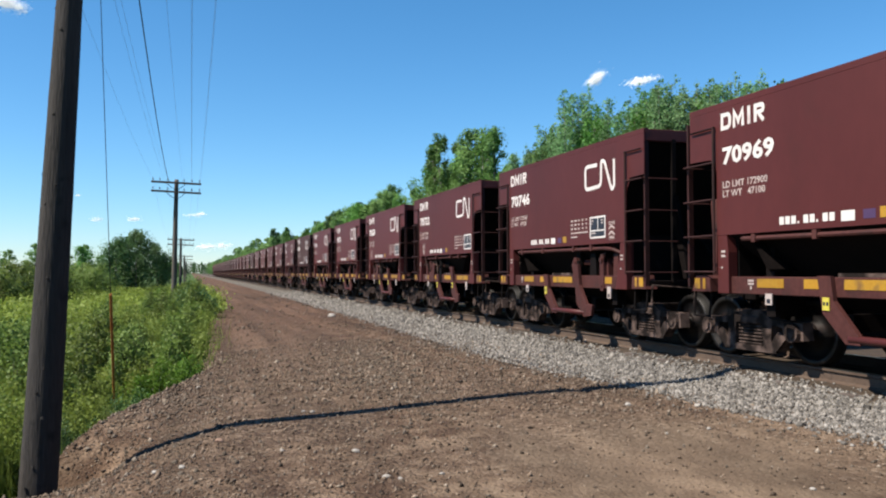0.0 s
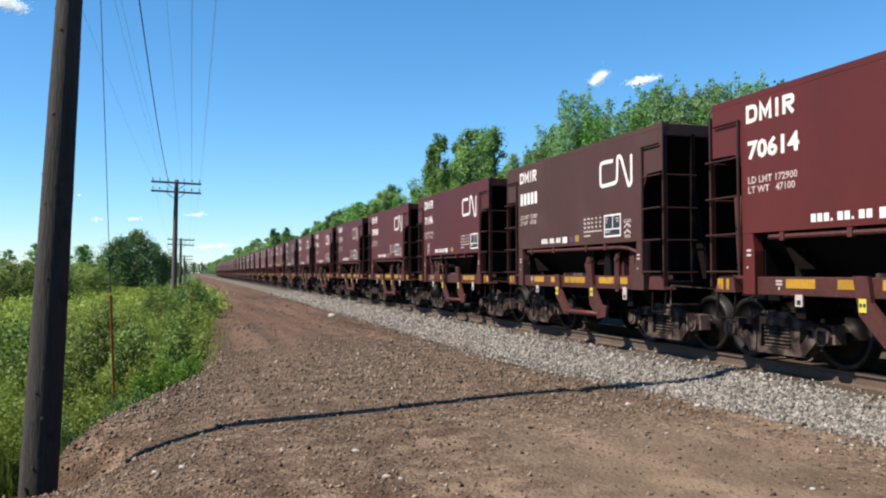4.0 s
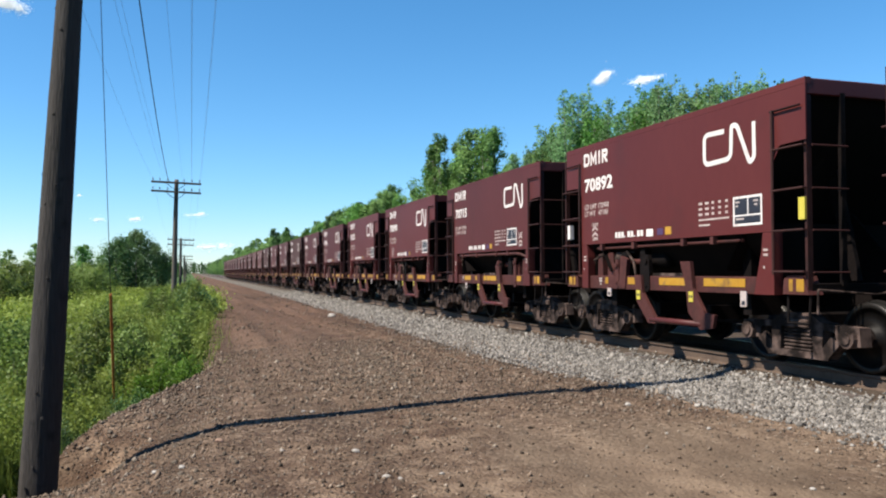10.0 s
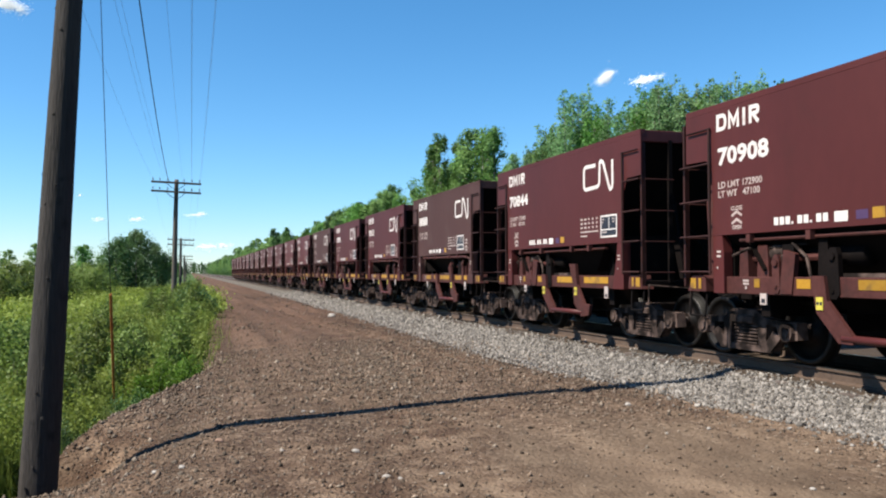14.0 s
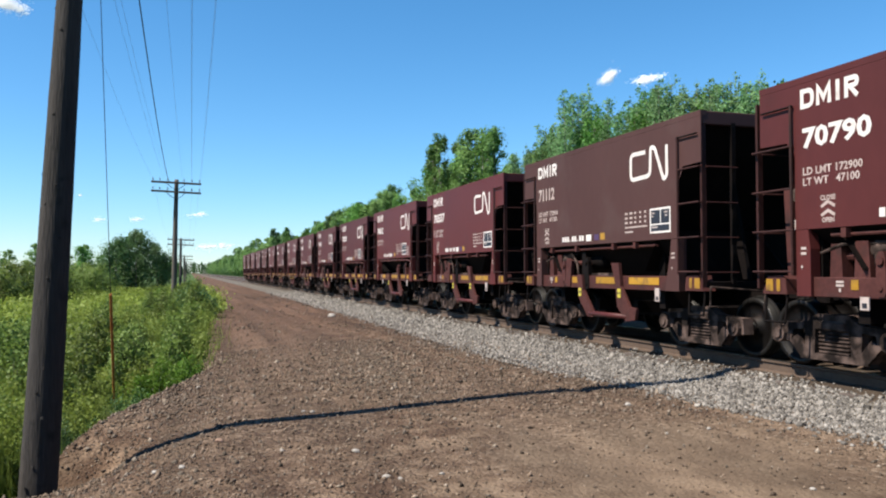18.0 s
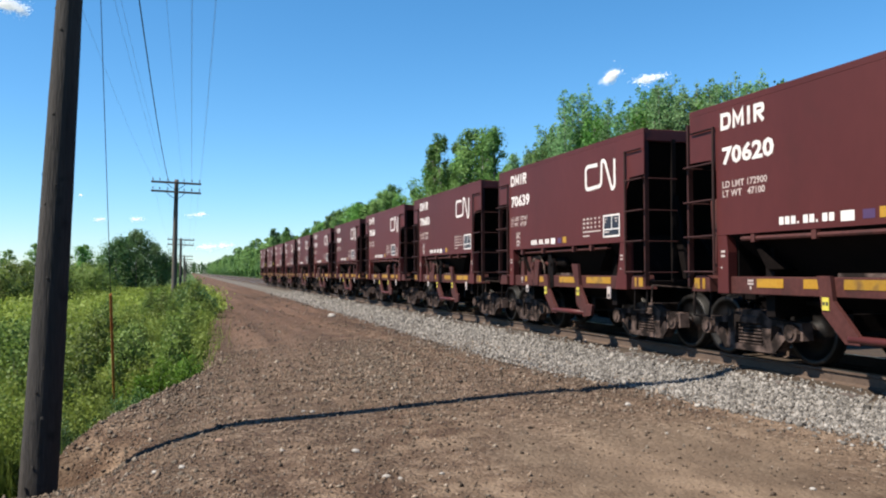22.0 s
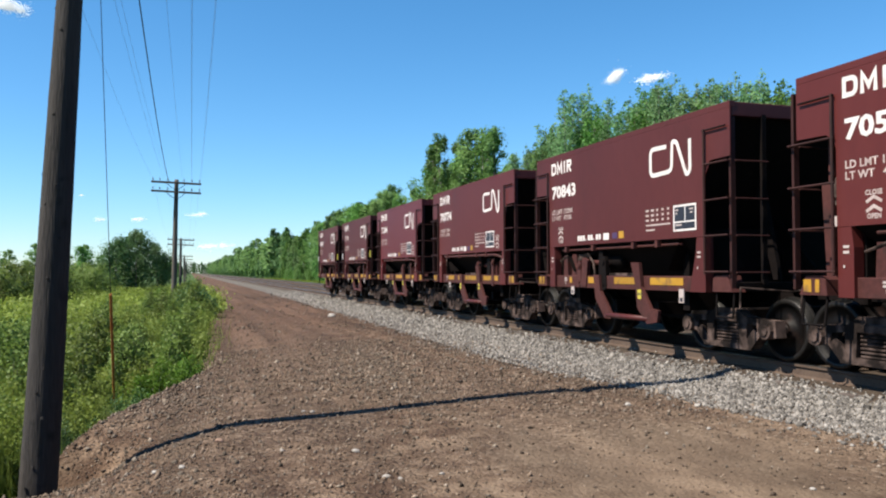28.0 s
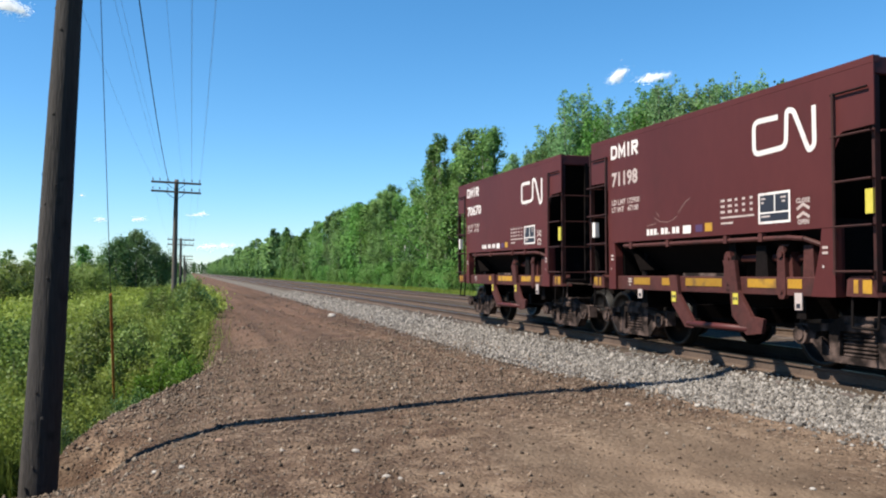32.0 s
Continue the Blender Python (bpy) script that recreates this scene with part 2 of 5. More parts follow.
    l.new(fine.outputs[2], b.inputs["Base Color"])
    add = n.new("ShaderNodeMath")
    add.operation = "MULTIPLY_ADD"
    add.inputs[1].default_value = -1.4
    l.new(cells.outputs["Distance"], add.inputs[0])
    l.new(grit.outputs["Fac"], add.inputs[2])
    bp = n.new("ShaderNodeBump")
    bp.inputs["Strength"].default_value, bp.inputs["Distance"].default_value = 0.8, 0.03
    l.new(add.outputs[0], bp.inputs["Height"])
    worn = n.new("ShaderNodeMapRange")
    worn.inputs["To Min"].default_value, worn.inputs["To Max"].default_value = 0.8, 0.12
    l.new(packed.outputs["Result"], worn.inputs["Value"])
    l.new(worn.outputs["Result"], bp.inputs["Strength"])
    l.new(bp.outputs["Normal"], b.inputs["Normal"])
    return m


DIRT = gravel_road()
SOIL = surface("field_soil", [(0.0207, 0.0357, 0.0083), (0.0378, 0.0653, 0.0138), (0.0619, 0.0962, 0.0220)], 0.5, 0.95, bump=0.8, fine=9, spread=0.5, bump_size=0.08, spec=0.2)
BALLAST_BED = surface("ballast_bed", [(0.0467, 0.0386, 0.0310), (0.0934, 0.0823, 0.0696), (0.1508, 0.1343, 0.1174)], 5.0, 0.9, bump=1.0, fine=24, spread=0.7, bump_size=0.05, spec=0.2)
BROWN_BED = surface("fouled_ballast", [(0.0252, 0.0181, 0.0131), (0.0427, 0.0305, 0.0219), (0.0605, 0.0450, 0.0328)], 3.0, 0.9, bump=1.0, fine=20, spread=0.6, bump_size=0.05, spec=0.2)
STONE = surface("ballast_stone", [(0.0527, 0.0466, 0.0411), (0.1305, 0.1190, 0.1073), (0.2082, 0.1921, 0.1748)], 6.0, 0.85, bump=0.2, fine=40, per_piece=0.62, island=True, spec=0.25)
PEBBLE = surface("dirt_pebble", [(0.0425, 0.0284, 0.0199), (0.0907, 0.0643, 0.0459), (0.1928, 0.1524, 0.1173)], 5.0, 0.9, bump=0.2, fine=40, per_piece=0.72, island=True, spec=0.2)
GREY_PEBBLE = surface("grey_pebble", [(0.0428, 0.0347, 0.0281), (0.1086, 0.0873, 0.0682), (0.2249, 0.1856, 0.1463)], 5.0, 0.9, bump=0.2, fine=40, per_piece=0.6, island=True, spec=0.2)
PALE_ROCK = surface("pale_rock", [(0.1489, 0.1317, 0.1145), (0.2405, 0.2205, 0.1976), (0.3150, 0.2978, 0.2749)], 9.0, 0.85, bump=0.4, fine=60, spec=0.2)
PINK_ROCK = surface("pink_rock", [(0.1718, 0.1088, 0.0802), (0.2405, 0.1604, 0.1203)], 9.0, 0.85, bump=0.4, fine=60, spec=0.2)
BARK = surface("grey_bark", [(0.0458, 0.0401, 0.0315), (0.1031, 0.0945, 0.0802), (0.1947, 0.1890, 0.1718)], 2.0, 0.9, bump=0.5, fine=14, stretch=(3, 3, 0.6))
BIRCH = surface("birch_bark", [(0.1145, 0.1031, 0.0859), (0.3150, 0.3035, 0.2806), (0.3779, 0.3665, 0.3436)], 2.5, 0.85, bump=0.3, fine=14, stretch=(1, 1, 4))
CLOUD = surface("cloud", [(0.90, 0.90, 0.91), (0.93, 0.93, 0.93)], 0.02, 1.0, bump=0.0, spec=0.0, translucent=0.3)
# a faint added glow stands in for sunlight scattered inside the cloud
CLOUD.node_tree.nodes["Principled BSDF"].inputs["Emission Color"].default_value = (0.95, 0.97, 1.0, 1)
CLOUD.node_tree.nodes["Principled BSDF"].inputs["Emission Strength"].default_value = 0.11


def foliage(name, dark, mid, light, trans=0.35):
    return surface(name, [dark, mid, light], 0.35, 0.6, bump=0.0, fine=1.5, spread=0.4, per_piece=0.18, island=True, translucent=trans, spec=0.25, tone=0.2)


LEAF = [
    foliage("aspen_leaves", (0.0598, 0.1227, 0.0341), (0.0968, 0.1816, 0.0479), (0.1429, 0.2405, 0.0684)),
    foliage("birch_leaves", (0.0539, 0.1329, 0.0278), (0.0886, 0.1933, 0.0387), (0.1266, 0.2417, 0.0533)),
    foliage("dark_leaves", (0.0313, 0.0781, 0.0248), (0.0544, 0.1148, 0.0340), (0.0834, 0.1512, 0.0452), 0.25),
]
MEADOW = foliage("meadow_leaves", (0.1198, 0.1613, 0.0263), (0.1692, 0.2107, 0.0362), (0.2114, 0.2469, 0.0493), 0.45)
NEAR_LEAF = foliage("feathery_leaves", (0.0741, 0.1663, 0.0611), (0.1254, 0.2376, 0.0936), (0.1851, 0.3090, 0.1361), 0.45)
WEED = foliage("weed_leaves", (0.0897, 0.1258, 0.0217), (0.1346, 0.1728, 0.0301), (0.1869, 0.2137, 0.0449), 0.45)
SHRUB_LEAF = foliage("shrub_leaves", (0.0515, 0.1231, 0.0138), (0.0859, 0.1776, 0.0194), (0.1203, 0.2119, 0.0275), 0.45)
DULL_LEAF = foliage("dull_shrub_leaves", (0.0782, 0.1229, 0.0252), (0.1212, 0.1712, 0.0372), (0.1720, 0.2197, 0.0558), 0.4)


# ---- mesh helpers ----
def smooth(a):
    a = np.clip(a, 0, 1)
    return a * a * (3 - 2 * a)


def box(bm, x0, x1, y0, y1, z0, z1, bevel=0.0):
    vs = [bm.verts.new(p) for p in ((x0, y0, z0), (x1, y0, z0), (x1, y1, z0), (x0, y1, z0), (x0, y0, z1), (x1, y0, z1), (x1, y1, z1), (x0, y1, z1))]
    fs = [bm.faces.new([vs[i] for i in q]) for q in ((3, 2, 1, 0), (4, 5, 6, 7), (0, 1, 5, 4), (1, 2, 6, 5), (2, 3, 7, 6), (3, 0, 4, 7))]
    if bevel:
        edges = list({e for f in fs for e in f.edges})
        bmesh.ops.bevel(bm, geom=edges, offset=bevel, segments=1, affect="EDGES", profile=0.5)
    return bm


def rod(bm, a, b, r, sides=8, r2=None):
    a, b = Vector(a), Vector(b)
    q = (b - a).to_track_quat("Z", "Y").to_matrix()
    rings = []
    for p, rr in ((a, r), (b, r if r2 is None else r2)):
        rings.append([bm.verts.new(p + q @ Vector((rr * math.cos(2 * math.pi * i / sides), rr * math.sin(2 * math.pi * i / sides), 0))) for i in range(sides)])
    for i in range(sides):
        bm.faces.new((rings[0][i], rings[0][(i + 1) % sides], rings[1][(i + 1) % sides], rings[1][i]))
    bm.faces.new(rings[0][::-1])
    bm.faces.new(rings[1])
    return bm


def pipe(bm, pts, r, sides=8):
    for a, b in zip(pts[:-1], pts[1:]):
        rod(bm, a, b, r, sides)
    return bm


def slab(bm, outline, x0, x1):
    """A plate: the outline in (y, z), from x0 to x1."""
    a = [bm.verts.new((x0, y, z)) for y, z in outline]
    b = [bm.verts.new((x1, y, z)) for y, z in outline]
    bm.faces.new(a)
    bm.faces.new(b[::-1])
    for i in range(len(a)):
        j = (i + 1) % len(a)
        bm.faces.new((a[j], a[i], b[i], b[j]))
    return bm


def lathe(bm, profile, axis="x", sides=28):
    """Rings (along, radius) turned about the x axis."""
    rings = []
    for s, r in profile:
        rings.append([bm.verts.new((s, r * math.cos(2 * math.pi * i / sides), r * math.sin(2 * math.pi * i / sides))) for i in range(sides)])
    for p, q in zip(rings[:-1], rings[1:]):
        for i in range(sides):
            j = (i + 1) % sides
            bm.faces.new((p[i], p[j], q[j], q[i]))
    bm.faces.new(rings[0][::-1])
    bm.faces.new(rings[-1])
    return bm


def mesh_of(name, bm, material, soft=False):
    bmesh.ops.recalc_face_normals(bm, faces=bm.faces[:])
    me = bpy.data.meshes.new(name)
    bm.to_mesh(me)
    bm.free()
    for m in material if isinstance(material, (list, tuple)) else [material]:
        me.materials.append(m)
    if soft:
        for p in me.polygons:
            p.use_smooth = True
    return me


def part(name, bm, material, parent, label="", soft=False, at=None):
    ob = new(name, bm if isinstance(bm, bpy.types.Mesh) else mesh_of(name, bm, material, soft))
    ob.parent = parent
    if at is not None:
        ob.location = at
    if label:
        tagged(ob, label)
    return ob


def raw_mesh(name, verts, faces, material, soft=False):
    me = bpy.data.meshes.new(name)
    verts, faces = np.asarray(verts, np.float32), np.asarray(faces, np.int32)
    k = faces.shape[1]
    me.vertices.add(len(verts))
    me.vertices.foreach_set("co", verts.ravel())
    me.loops.add(faces.size)
    me.loops.foreach_set("vertex_index", faces.ravel())
    me.polygons.add(len(faces))
    me.polygons.foreach_set("loop_start", np.arange(0, faces.size, k, dtype=np.int32))
    for m in material if isinstance(material, (list, tuple)) else [material]:
        me.materials.append(m)
    if soft:
        me.polygons.foreach_set("use_smooth", np.ones(len(faces), bool))
    me.update(calc_edges=True)
    me.validate()
    return me


def text_mesh(name, words, width, height, material, bold=0.012):
    """Lettering with the built-in font, laid in the y-z plane so that it reads from -x, its top left corner at the origin."""
    cu = bpy.data.curves.new(name, "FONT")
    cu.body, cu.offset, cu.resolution_u, cu.extrude = words, bold, 2, 0.0
    ob = bpy.data.objects.new(name, cu)
    scene.collection.objects.link(ob)
    bpy.context.view_layer.update()
    me = bpy.data.meshes.new_from_object(ob.evaluated_get(bpy.context.evaluated_depsgraph_get()))
    bpy.data.objects.remove(ob)
    co = np.empty(len(me.vertices) * 3, np.float32)
    me.vertices.foreach_get("co", co)
    co = co.reshape(-1, 3)
    lo, hi = co.min(0), co.max(0)
    u = (co[:, 0] - lo[0]) / (hi[0] - lo[0]) * width
    v = (co[:, 1] - hi[1]) / (hi[1] - lo[1]) * height
    me.vertices.foreach_set("co", np.stack([0 * u, -u, v], 1).astype(np.float32).ravel())
    me.materials.clear()
    me.materials.append(material)
    me.update()
    me.name = name
    return me


def strip(bm, pts, width, x):
    """A painted stroke along (a, z) points, a running towards -y."""
    n = len(pts)
    left, right = [], []
    for i in range(n):
        p = Vector(pts[i])
        d0 = (Vector(pts[i]) - Vector(pts[max(0, i - 1)]))
        d1 = (Vector(pts[min(n - 1, i + 1)]) - Vector(pts[i]))
        d0 = d0.normalized() if d0.length else d1.normalized()
        d1 = d1.normalized() if d1.length else d0
        t = (d0 + d1).normalized()
        k = width / 2 / max(0.5, t.dot(d1))
        nrm = Vector((-t.y, t.x)) * k
        left.append(bm.verts.new((x, -(p.x + nrm.x), p.y + nrm.y)))
        right.append(bm.verts.new((x, -(p.x - nrm.x), p.y - nrm.y)))
    for i in range(n - 1):
        bm.faces.new((left[i], left[i + 1], right[i + 1], right[i]))
    return bm


def rounded(pts, r, steps=5):
    """The corners of a polyline rounded to radius r."""
    out = [pts[0]]
    for a, b, c in zip(pts[:-2], pts[1:-1], pts[2:]):
        a, b, c = Vector(a), Vector(b), Vector(c)
        d0, d1 = (a - b).normalized(), (c - b).normalized()
        k = min(r, (a - b).length * 0.48, (c - b).length * 0.48)
        p, q = b + d0 * k, b + d1 * k
        for i in range(steps + 1):
            s = i / steps
            out.append(tuple((1 - s) ** 2 * p + 2 * s * (1 - s) * b + s * s * q))
    out.append(pts[-1])
    return out


def decal(bm, a0, a1, z0, z1, x):
    """A painted rectangle; a runs towards -y."""
    bm.faces.new([bm.verts.new(p) for p in ((x, -a0, z0), (x, -a1, z0), (x, -a1, z1), (x, -a0, z1))])
    return bm


# ---- ground, road, ballast ----
EDGE_Y = [-40, 6, 8.4, 9.3, 10.3, 11.6, 12.8, 14.5, 15.5, 17.3, 21, 26, 36, 60, 140, 900]
EDGE_X = [-1.95, -1.95, -1.85, -1.50, -1.16, -0.80, -0.48, -0.05, 0.20, 0.27, 0.32, 0.5, 1.2, 1.3, 1.35, 1.35]


def edge(y):
    """Where the weeds begin beside the road."""
    return np.interp(y, EDGE_Y, EDGE_X)


def ground_z(x, y):
    x, y = np.asarray(x, float), np.asarray(y, float)
    e = edge(y)
    near = 1 - smooth((y - 14) / 20)
    slump = 0.42 - 0.30 * smooth((y - 8.2) / 2.4)
    drop = 0.75 + 0.25 * smooth((y - 9) / 2) * near
    bank = -slump * near * smooth((e + 2.3 - x) / 1.9) - (drop - slump * near) * smooth((e + 0.22 - x) / (1.3 - 0.6 * near))
    # a trench from the pole's foot towards the road
    bank = bank - 0.19 * np.exp(-((y - 8.80) / 0.33) ** 2) * smooth((-0.45 - x) / 0.5) * smooth((x + 2.0) / 0.3)
    bank = bank - 0.32 * np.exp(-((x + 1.5) / 0.55) ** 2 - ((y - 9.0) / 0.45) ** 2)
    humps = 0.02 * np.sin(x * 1.3 + 0.4 * np.sin(y * 0.5)) * np.cos(y * 0.23) * (1 - smooth((y - 60) / 60)) * smooth((5.0 - x) / 1.0)
    verge = -0.25 * smooth((x - 16.5) / 2.0)
    # the road climbs gently towards the track; a wheel rut runs beside the ballast
    rise = 0.0244 * np.clip(x - 0.1, 0, 4.8) * (1 - smooth((x - 15.0) / 1.5))
    rut = -0.035 * np.exp(-((x - np.interp(y, [5, 6, 17, 24, 45], [5.15, 5.05, 4.33, 3.75, 3.3]) - 0.04 * np.sin(y * 0.9)) / 0.07) ** 2) * smooth((45 - y) / 10)
    return bank + humps + verge + rise + rut


def toe(y):
    """Where the loose ballast begins beside the road."""
    return np.interp(y, [4, 6.4, 7.6, 9.3, 10.5, 12.4, 17, 28, 60], [5.85, 5.75, 5.55, 5.6, 5.3, 5.05, 5.1, 5.3, 5.4])


BED_X = [4.5, 4.9, 5.3, 5.8, 6.3, 6.8, 7.0, 7.15, 14.5, 15.2, 16.2]
BED_Z = [0.02, 0.085, 0.112, 0.123, 0.142, 0.180, 0.232, 0.290, 0.275, 0.15, -0.05]


def bed_z(x, y=0.0):
    """The ballast bed under both tracks: a low shoulder that steepens at the tie ends."""
    return np.interp(np.asarray(x, float), BED_X, BED_Z)


def steps(parts):
    out = []
    for a, b, d in parts:
        out += list(np.arange(a, b - 1e-6, d))
    return np.array(out + [parts[-1][1]])


def sheet(name, xs, ys, height, pick, materials):
    gx, gy = np.meshgrid(xs, ys)
    gz = height(gx, gy)
    v = np.stack([gx, gy, gz], -1).reshape(-1, 3)
    nx, ny = len(xs), len(ys)
    i = (np.arange(ny - 1)[:, None] * nx + np.arange(nx - 1)[None]).ravel()
    f = np.stack([i, i + 1, i + nx + 1, i + nx], 1)
    me = raw_mesh(name, v, f, materials, True)
    c = v[f].mean(1)
    me.polygons.foreach_set("material_index", pick(c[:, 0], c[:, 1]).astype(np.int32))
    return new(name, me)


ground = sheet("ground", steps([(-2500, -300, 550), (-300, -40, 20), (-40, -6, 2), (-6, -2.6, 0.4), (-2.6, 2.2, 0.1), (2.2, 3.2, 0.2), (3.2, 5.24, 0.06), (5.24, 6, 0.19), (6, 20, 1), (20, 60, 5), (60, 300, 40), (300, 2500, 550)]),
               steps([(-900, -60, 60), (-60, 4, 4), (4, 44, 0.25), (44, 120, 2), (120, 400, 20), (400, 3000, 200)]),
               ground_z, lambda x, y: ((x > edge(y) - 0.05) & (x < 6)).astype(int), [SOIL, DIRT])
tagged(ground, "green field soil and brown gravelly dirt road", "ground", kind="structure")
bed = sheet("ballast_bed", steps([(4.5, 7.4, 0.1), (7.4, 17.0, 0.4)]), steps([(-330, 0, 30), (0, 60, 1.0), (60, 900, 20)]),
            lambda x, y: bed_z(x, y), lambda x, y: np.where(x < toe(y) + 0.12, 2, np.where(x > 7.0, 1, 0)), [BALLAST_BED, BROWN_BED, DIRT])
tagged(bed, "grey crushed stone ballast shoulder under the tracks", "ballast", kind="structure")


def stones(name, xs, ys, zs, size, material, seed, six=False):
    """Loose broken stones: eight-cornered lumps, each with its own turn and shape."""
    rng = np.random.default_rng(seed)
    n = len(xs)
    base = np.array([(-1, -1, -1), (1, -1, -1), (1, 1, -1), (-1, 1, -1), (-1, -1, 1), (1, -1, 1), (1, 1, 1), (-1, 1, 1)], float)
    quads = np.array([(3, 2, 1, 0), (4, 5, 6, 7), (0, 1, 5, 4), (1, 2, 6, 5), (2, 3, 7, 6), (3, 0, 4, 7)])
    if six:
        base = np.array([(1, 0, 0), (0, 1, 0), (-1, 0, 0), (0, -1, 0), (0, 0, 1), (0, 0, -1)], float)
        quads = np.array([(0, 1, 4), (1, 2, 4), (2, 3, 4), (3, 0, 4), (1, 0, 5), (2, 1, 5), (3, 2, 5), (0, 3, 5)])
    c = len(base)
    v = base[None] * rng.uniform(0.30, 1.0, (n, c, 3))
    v *= (np.asarray(size)[:, None] * rng.uniform(0.6, 1.3, (n, 3)))[:, None] * 0.5
    a, b = rng.uniform(0, 2 * np.pi, n), rng.uniform(-0.7, 0.7, n)
    ca, sa, cb, sb = np.cos(a)[:, None], np.sin(a)[:, None], np.cos(b)[:, None], np.sin(b)[:, None]
    x, y, z = v[..., 0], v[..., 1], v[..., 2]
    y, z = y * cb - z * sb, y * sb + z * cb
    x, y = x * ca - y * sa, x * sa + y * ca
    v = np.stack([x + xs[:, None], y + ys[:, None], z + zs[:, None]], -1)
    f = (np.arange(n)[:, None, None] * c + quads[None]).reshape(-1, quads.shape[1])
    return raw_mesh(name, v.reshape(-1, 3), f, material)


rng = np.random.default_rng(5)
# Ballast: dense near the camera, larger and sparser lumps farther on, thinning out over the road's edge.
bx, by, bs = [], [], []
for y0, y1, per, size in ((4.5, 12, 850, 0.038), (12, 20, 480, 0.048), (20, 34, 260, 0.058), (34, 60, 110, 0.075)):
    n = int((y1 - y0) * 2.6 * per)
    y = rng.uniform(y0, y1, n)
    x = toe(y) + (rng.beta(1.3, 1.25, n)) * (7.15 - toe(y)) + rng.normal(0, 0.24, n) * (rng.random(n) < 0.22)
    bx.append(x), by.append(y), bs.append(size * np.clip(rng.lognormal(0, 0.34, n), 0.5, 2.2))
bx, by, bs = map(np.concatenate, (bx, by, bs))
bz = np.maximum(bed_z(bx), ground_z(bx, by)) + bs * 0.12
tagged(new("ballast_stones", stones("ballast_stones", bx, by, bz, bs * 1.42, STONE, 6, True)), "loose pale grey crushed stone along the track", "ballast", kind="stuff")
# Pebbles and grit on the road: everywhere on the bank, in drifts and in a stony band on the road, few where cars turn.
def pebbles(name, counts, material, seed, label, even=1.0, band=0.5):
    px, py, ps = [], [], []
    for y0, y1, n, size in counts:
        y = rng.uniform(y0, y1, n)
        x = edge(y) - 0.3 + rng.random(n) * (6.4 - edge(y))
        d = 0.30 + 0.45 * (0.5 + 0.5 * np.sin(x * 1.7 + 1.3 * np.sin(y * 0.55) + 0.8) * np.cos(y * 0.47 - x * 0.9)) ** 1.5
        d = even * d + band * np.exp(-((x - 2.7 - 0.13 * (y - 11)) / 0.6) ** 2 - ((y - 12.3) / 3.0) ** 2) + 0.35 * smooth((0.8 - x) / 1.2)
        d *= 1 - 0.8 * np.exp(-((x - 3.6) / 1.6) ** 4 - ((y - 5.9) / 2.0) ** 4)
        d *= 1 - 0.45 * np.exp(-((x - 2.6) / 0.9) ** 4) * smooth((y - 13) / 8)
        keep = rng.random(n) < d
        px.append(x[keep]), py.append(y[keep]), ps.append(size * np.clip(rng.lognormal(0, 0.6, keep.sum()), 0.3, 4.0))
    px, py, ps = map(np.concatenate, (px, py, ps))
    z = np.where(px < toe(py), ground_z(px, py), np.maximum(ground_z(px, py), bed_z(px)))
    tagged(new(name, stones(name, px, py, z + ps * 0.12, ps * 1.3, material, seed, True)), label, "gravel", kind="stuff")


pebbles("road_pebbles", ((4.4, 10, 62000, 0.0145), (10, 18, 52000, 0.019), (18, 30, 9000, 0.025), (30, 60, 2500, 0.045)), PEBBLE, 7, "scattered brown and tan pebbles on the dirt road")
pebbles("grey_pebbles", ((4.4, 10, 20000, 0.018), (10, 18, 26000, 0.022), (18, 34, 3000, 0.034)), GREY_PEBBLE, 8, "scattered grey and pale pebbles on the dirt road", 0.45, 0.8)
# Larger pale stones that lie loose on the road.
ROCKS = [(-1.74, 8.95, 0.07, 0), (-1.64, 8.79, 0.07, 0), (0.28, 8.08, 0.1, 1), (1.36, 9.27, 0.07, 0), (1.27, 9.36, 0.06, 0), (1.43, 7.08, 0.08, 0), (4.66, 27.3, 0.34, 0), (0.13, 12.74, 0.09, 0), (-0.29, 7.52, 0.07, 0), (-0.06, 7.36, 0.07, 0), (1.48, 6.11, 0.07, 0), (1.57, 6.02, 0.05, 0), (1.91, 6.03, 0.05, 0), (4.34, 6.59, 0.05, 0), (4.82, 6.6, 0.06, 0), (0.81, 7.4, 0.06, 0), (0.13, 13.87, 0.05, 0), (4.23, 4.61, 0.05, 0), (4.8, 8.06, 0.1, 0), (5.5, 7.73, 0.1, 0)]


def rock(x, y, size, pink, seed):
    r = random.Random(seed)
    bm = bmesh.new()
    bmesh.ops.create_icosphere(bm, subdivisions=2, radius=0.5)
    for v in bm.verts:
        k = 1 + 0.22 * noise.noise(v.co * 2.3 + Vector((seed, 0, 0)))
        v.co = Vector((v.co.x * size * k * r.uniform(0.97, 1.03), v.co.y * size * 0.75 * k, v.co.z * size * 0.5 * k))
    ob = new("rock", mesh_of("rock", bm, PINK_ROCK if pink else PALE_ROCK))
    ob.location, ob.rotation_euler = (x, y, float(ground_z(x, y)) + size * 0.12), (0, 0, r.uniform(0, 6))
    tagged(ob, "pale pinkish stone loose on the dirt road" if pink else "pale grey stone loose on the dirt road", "rock", "stones on the road")


for k, row in enumerate(ROCKS):
    rock(*row, k)


# ---- ore cars ----
PANEL, SIDE = 2.48, 1.50
END = {-1: 3.04, 1: 3.07}
POST = {-1: 3.0, 1: 3.165}
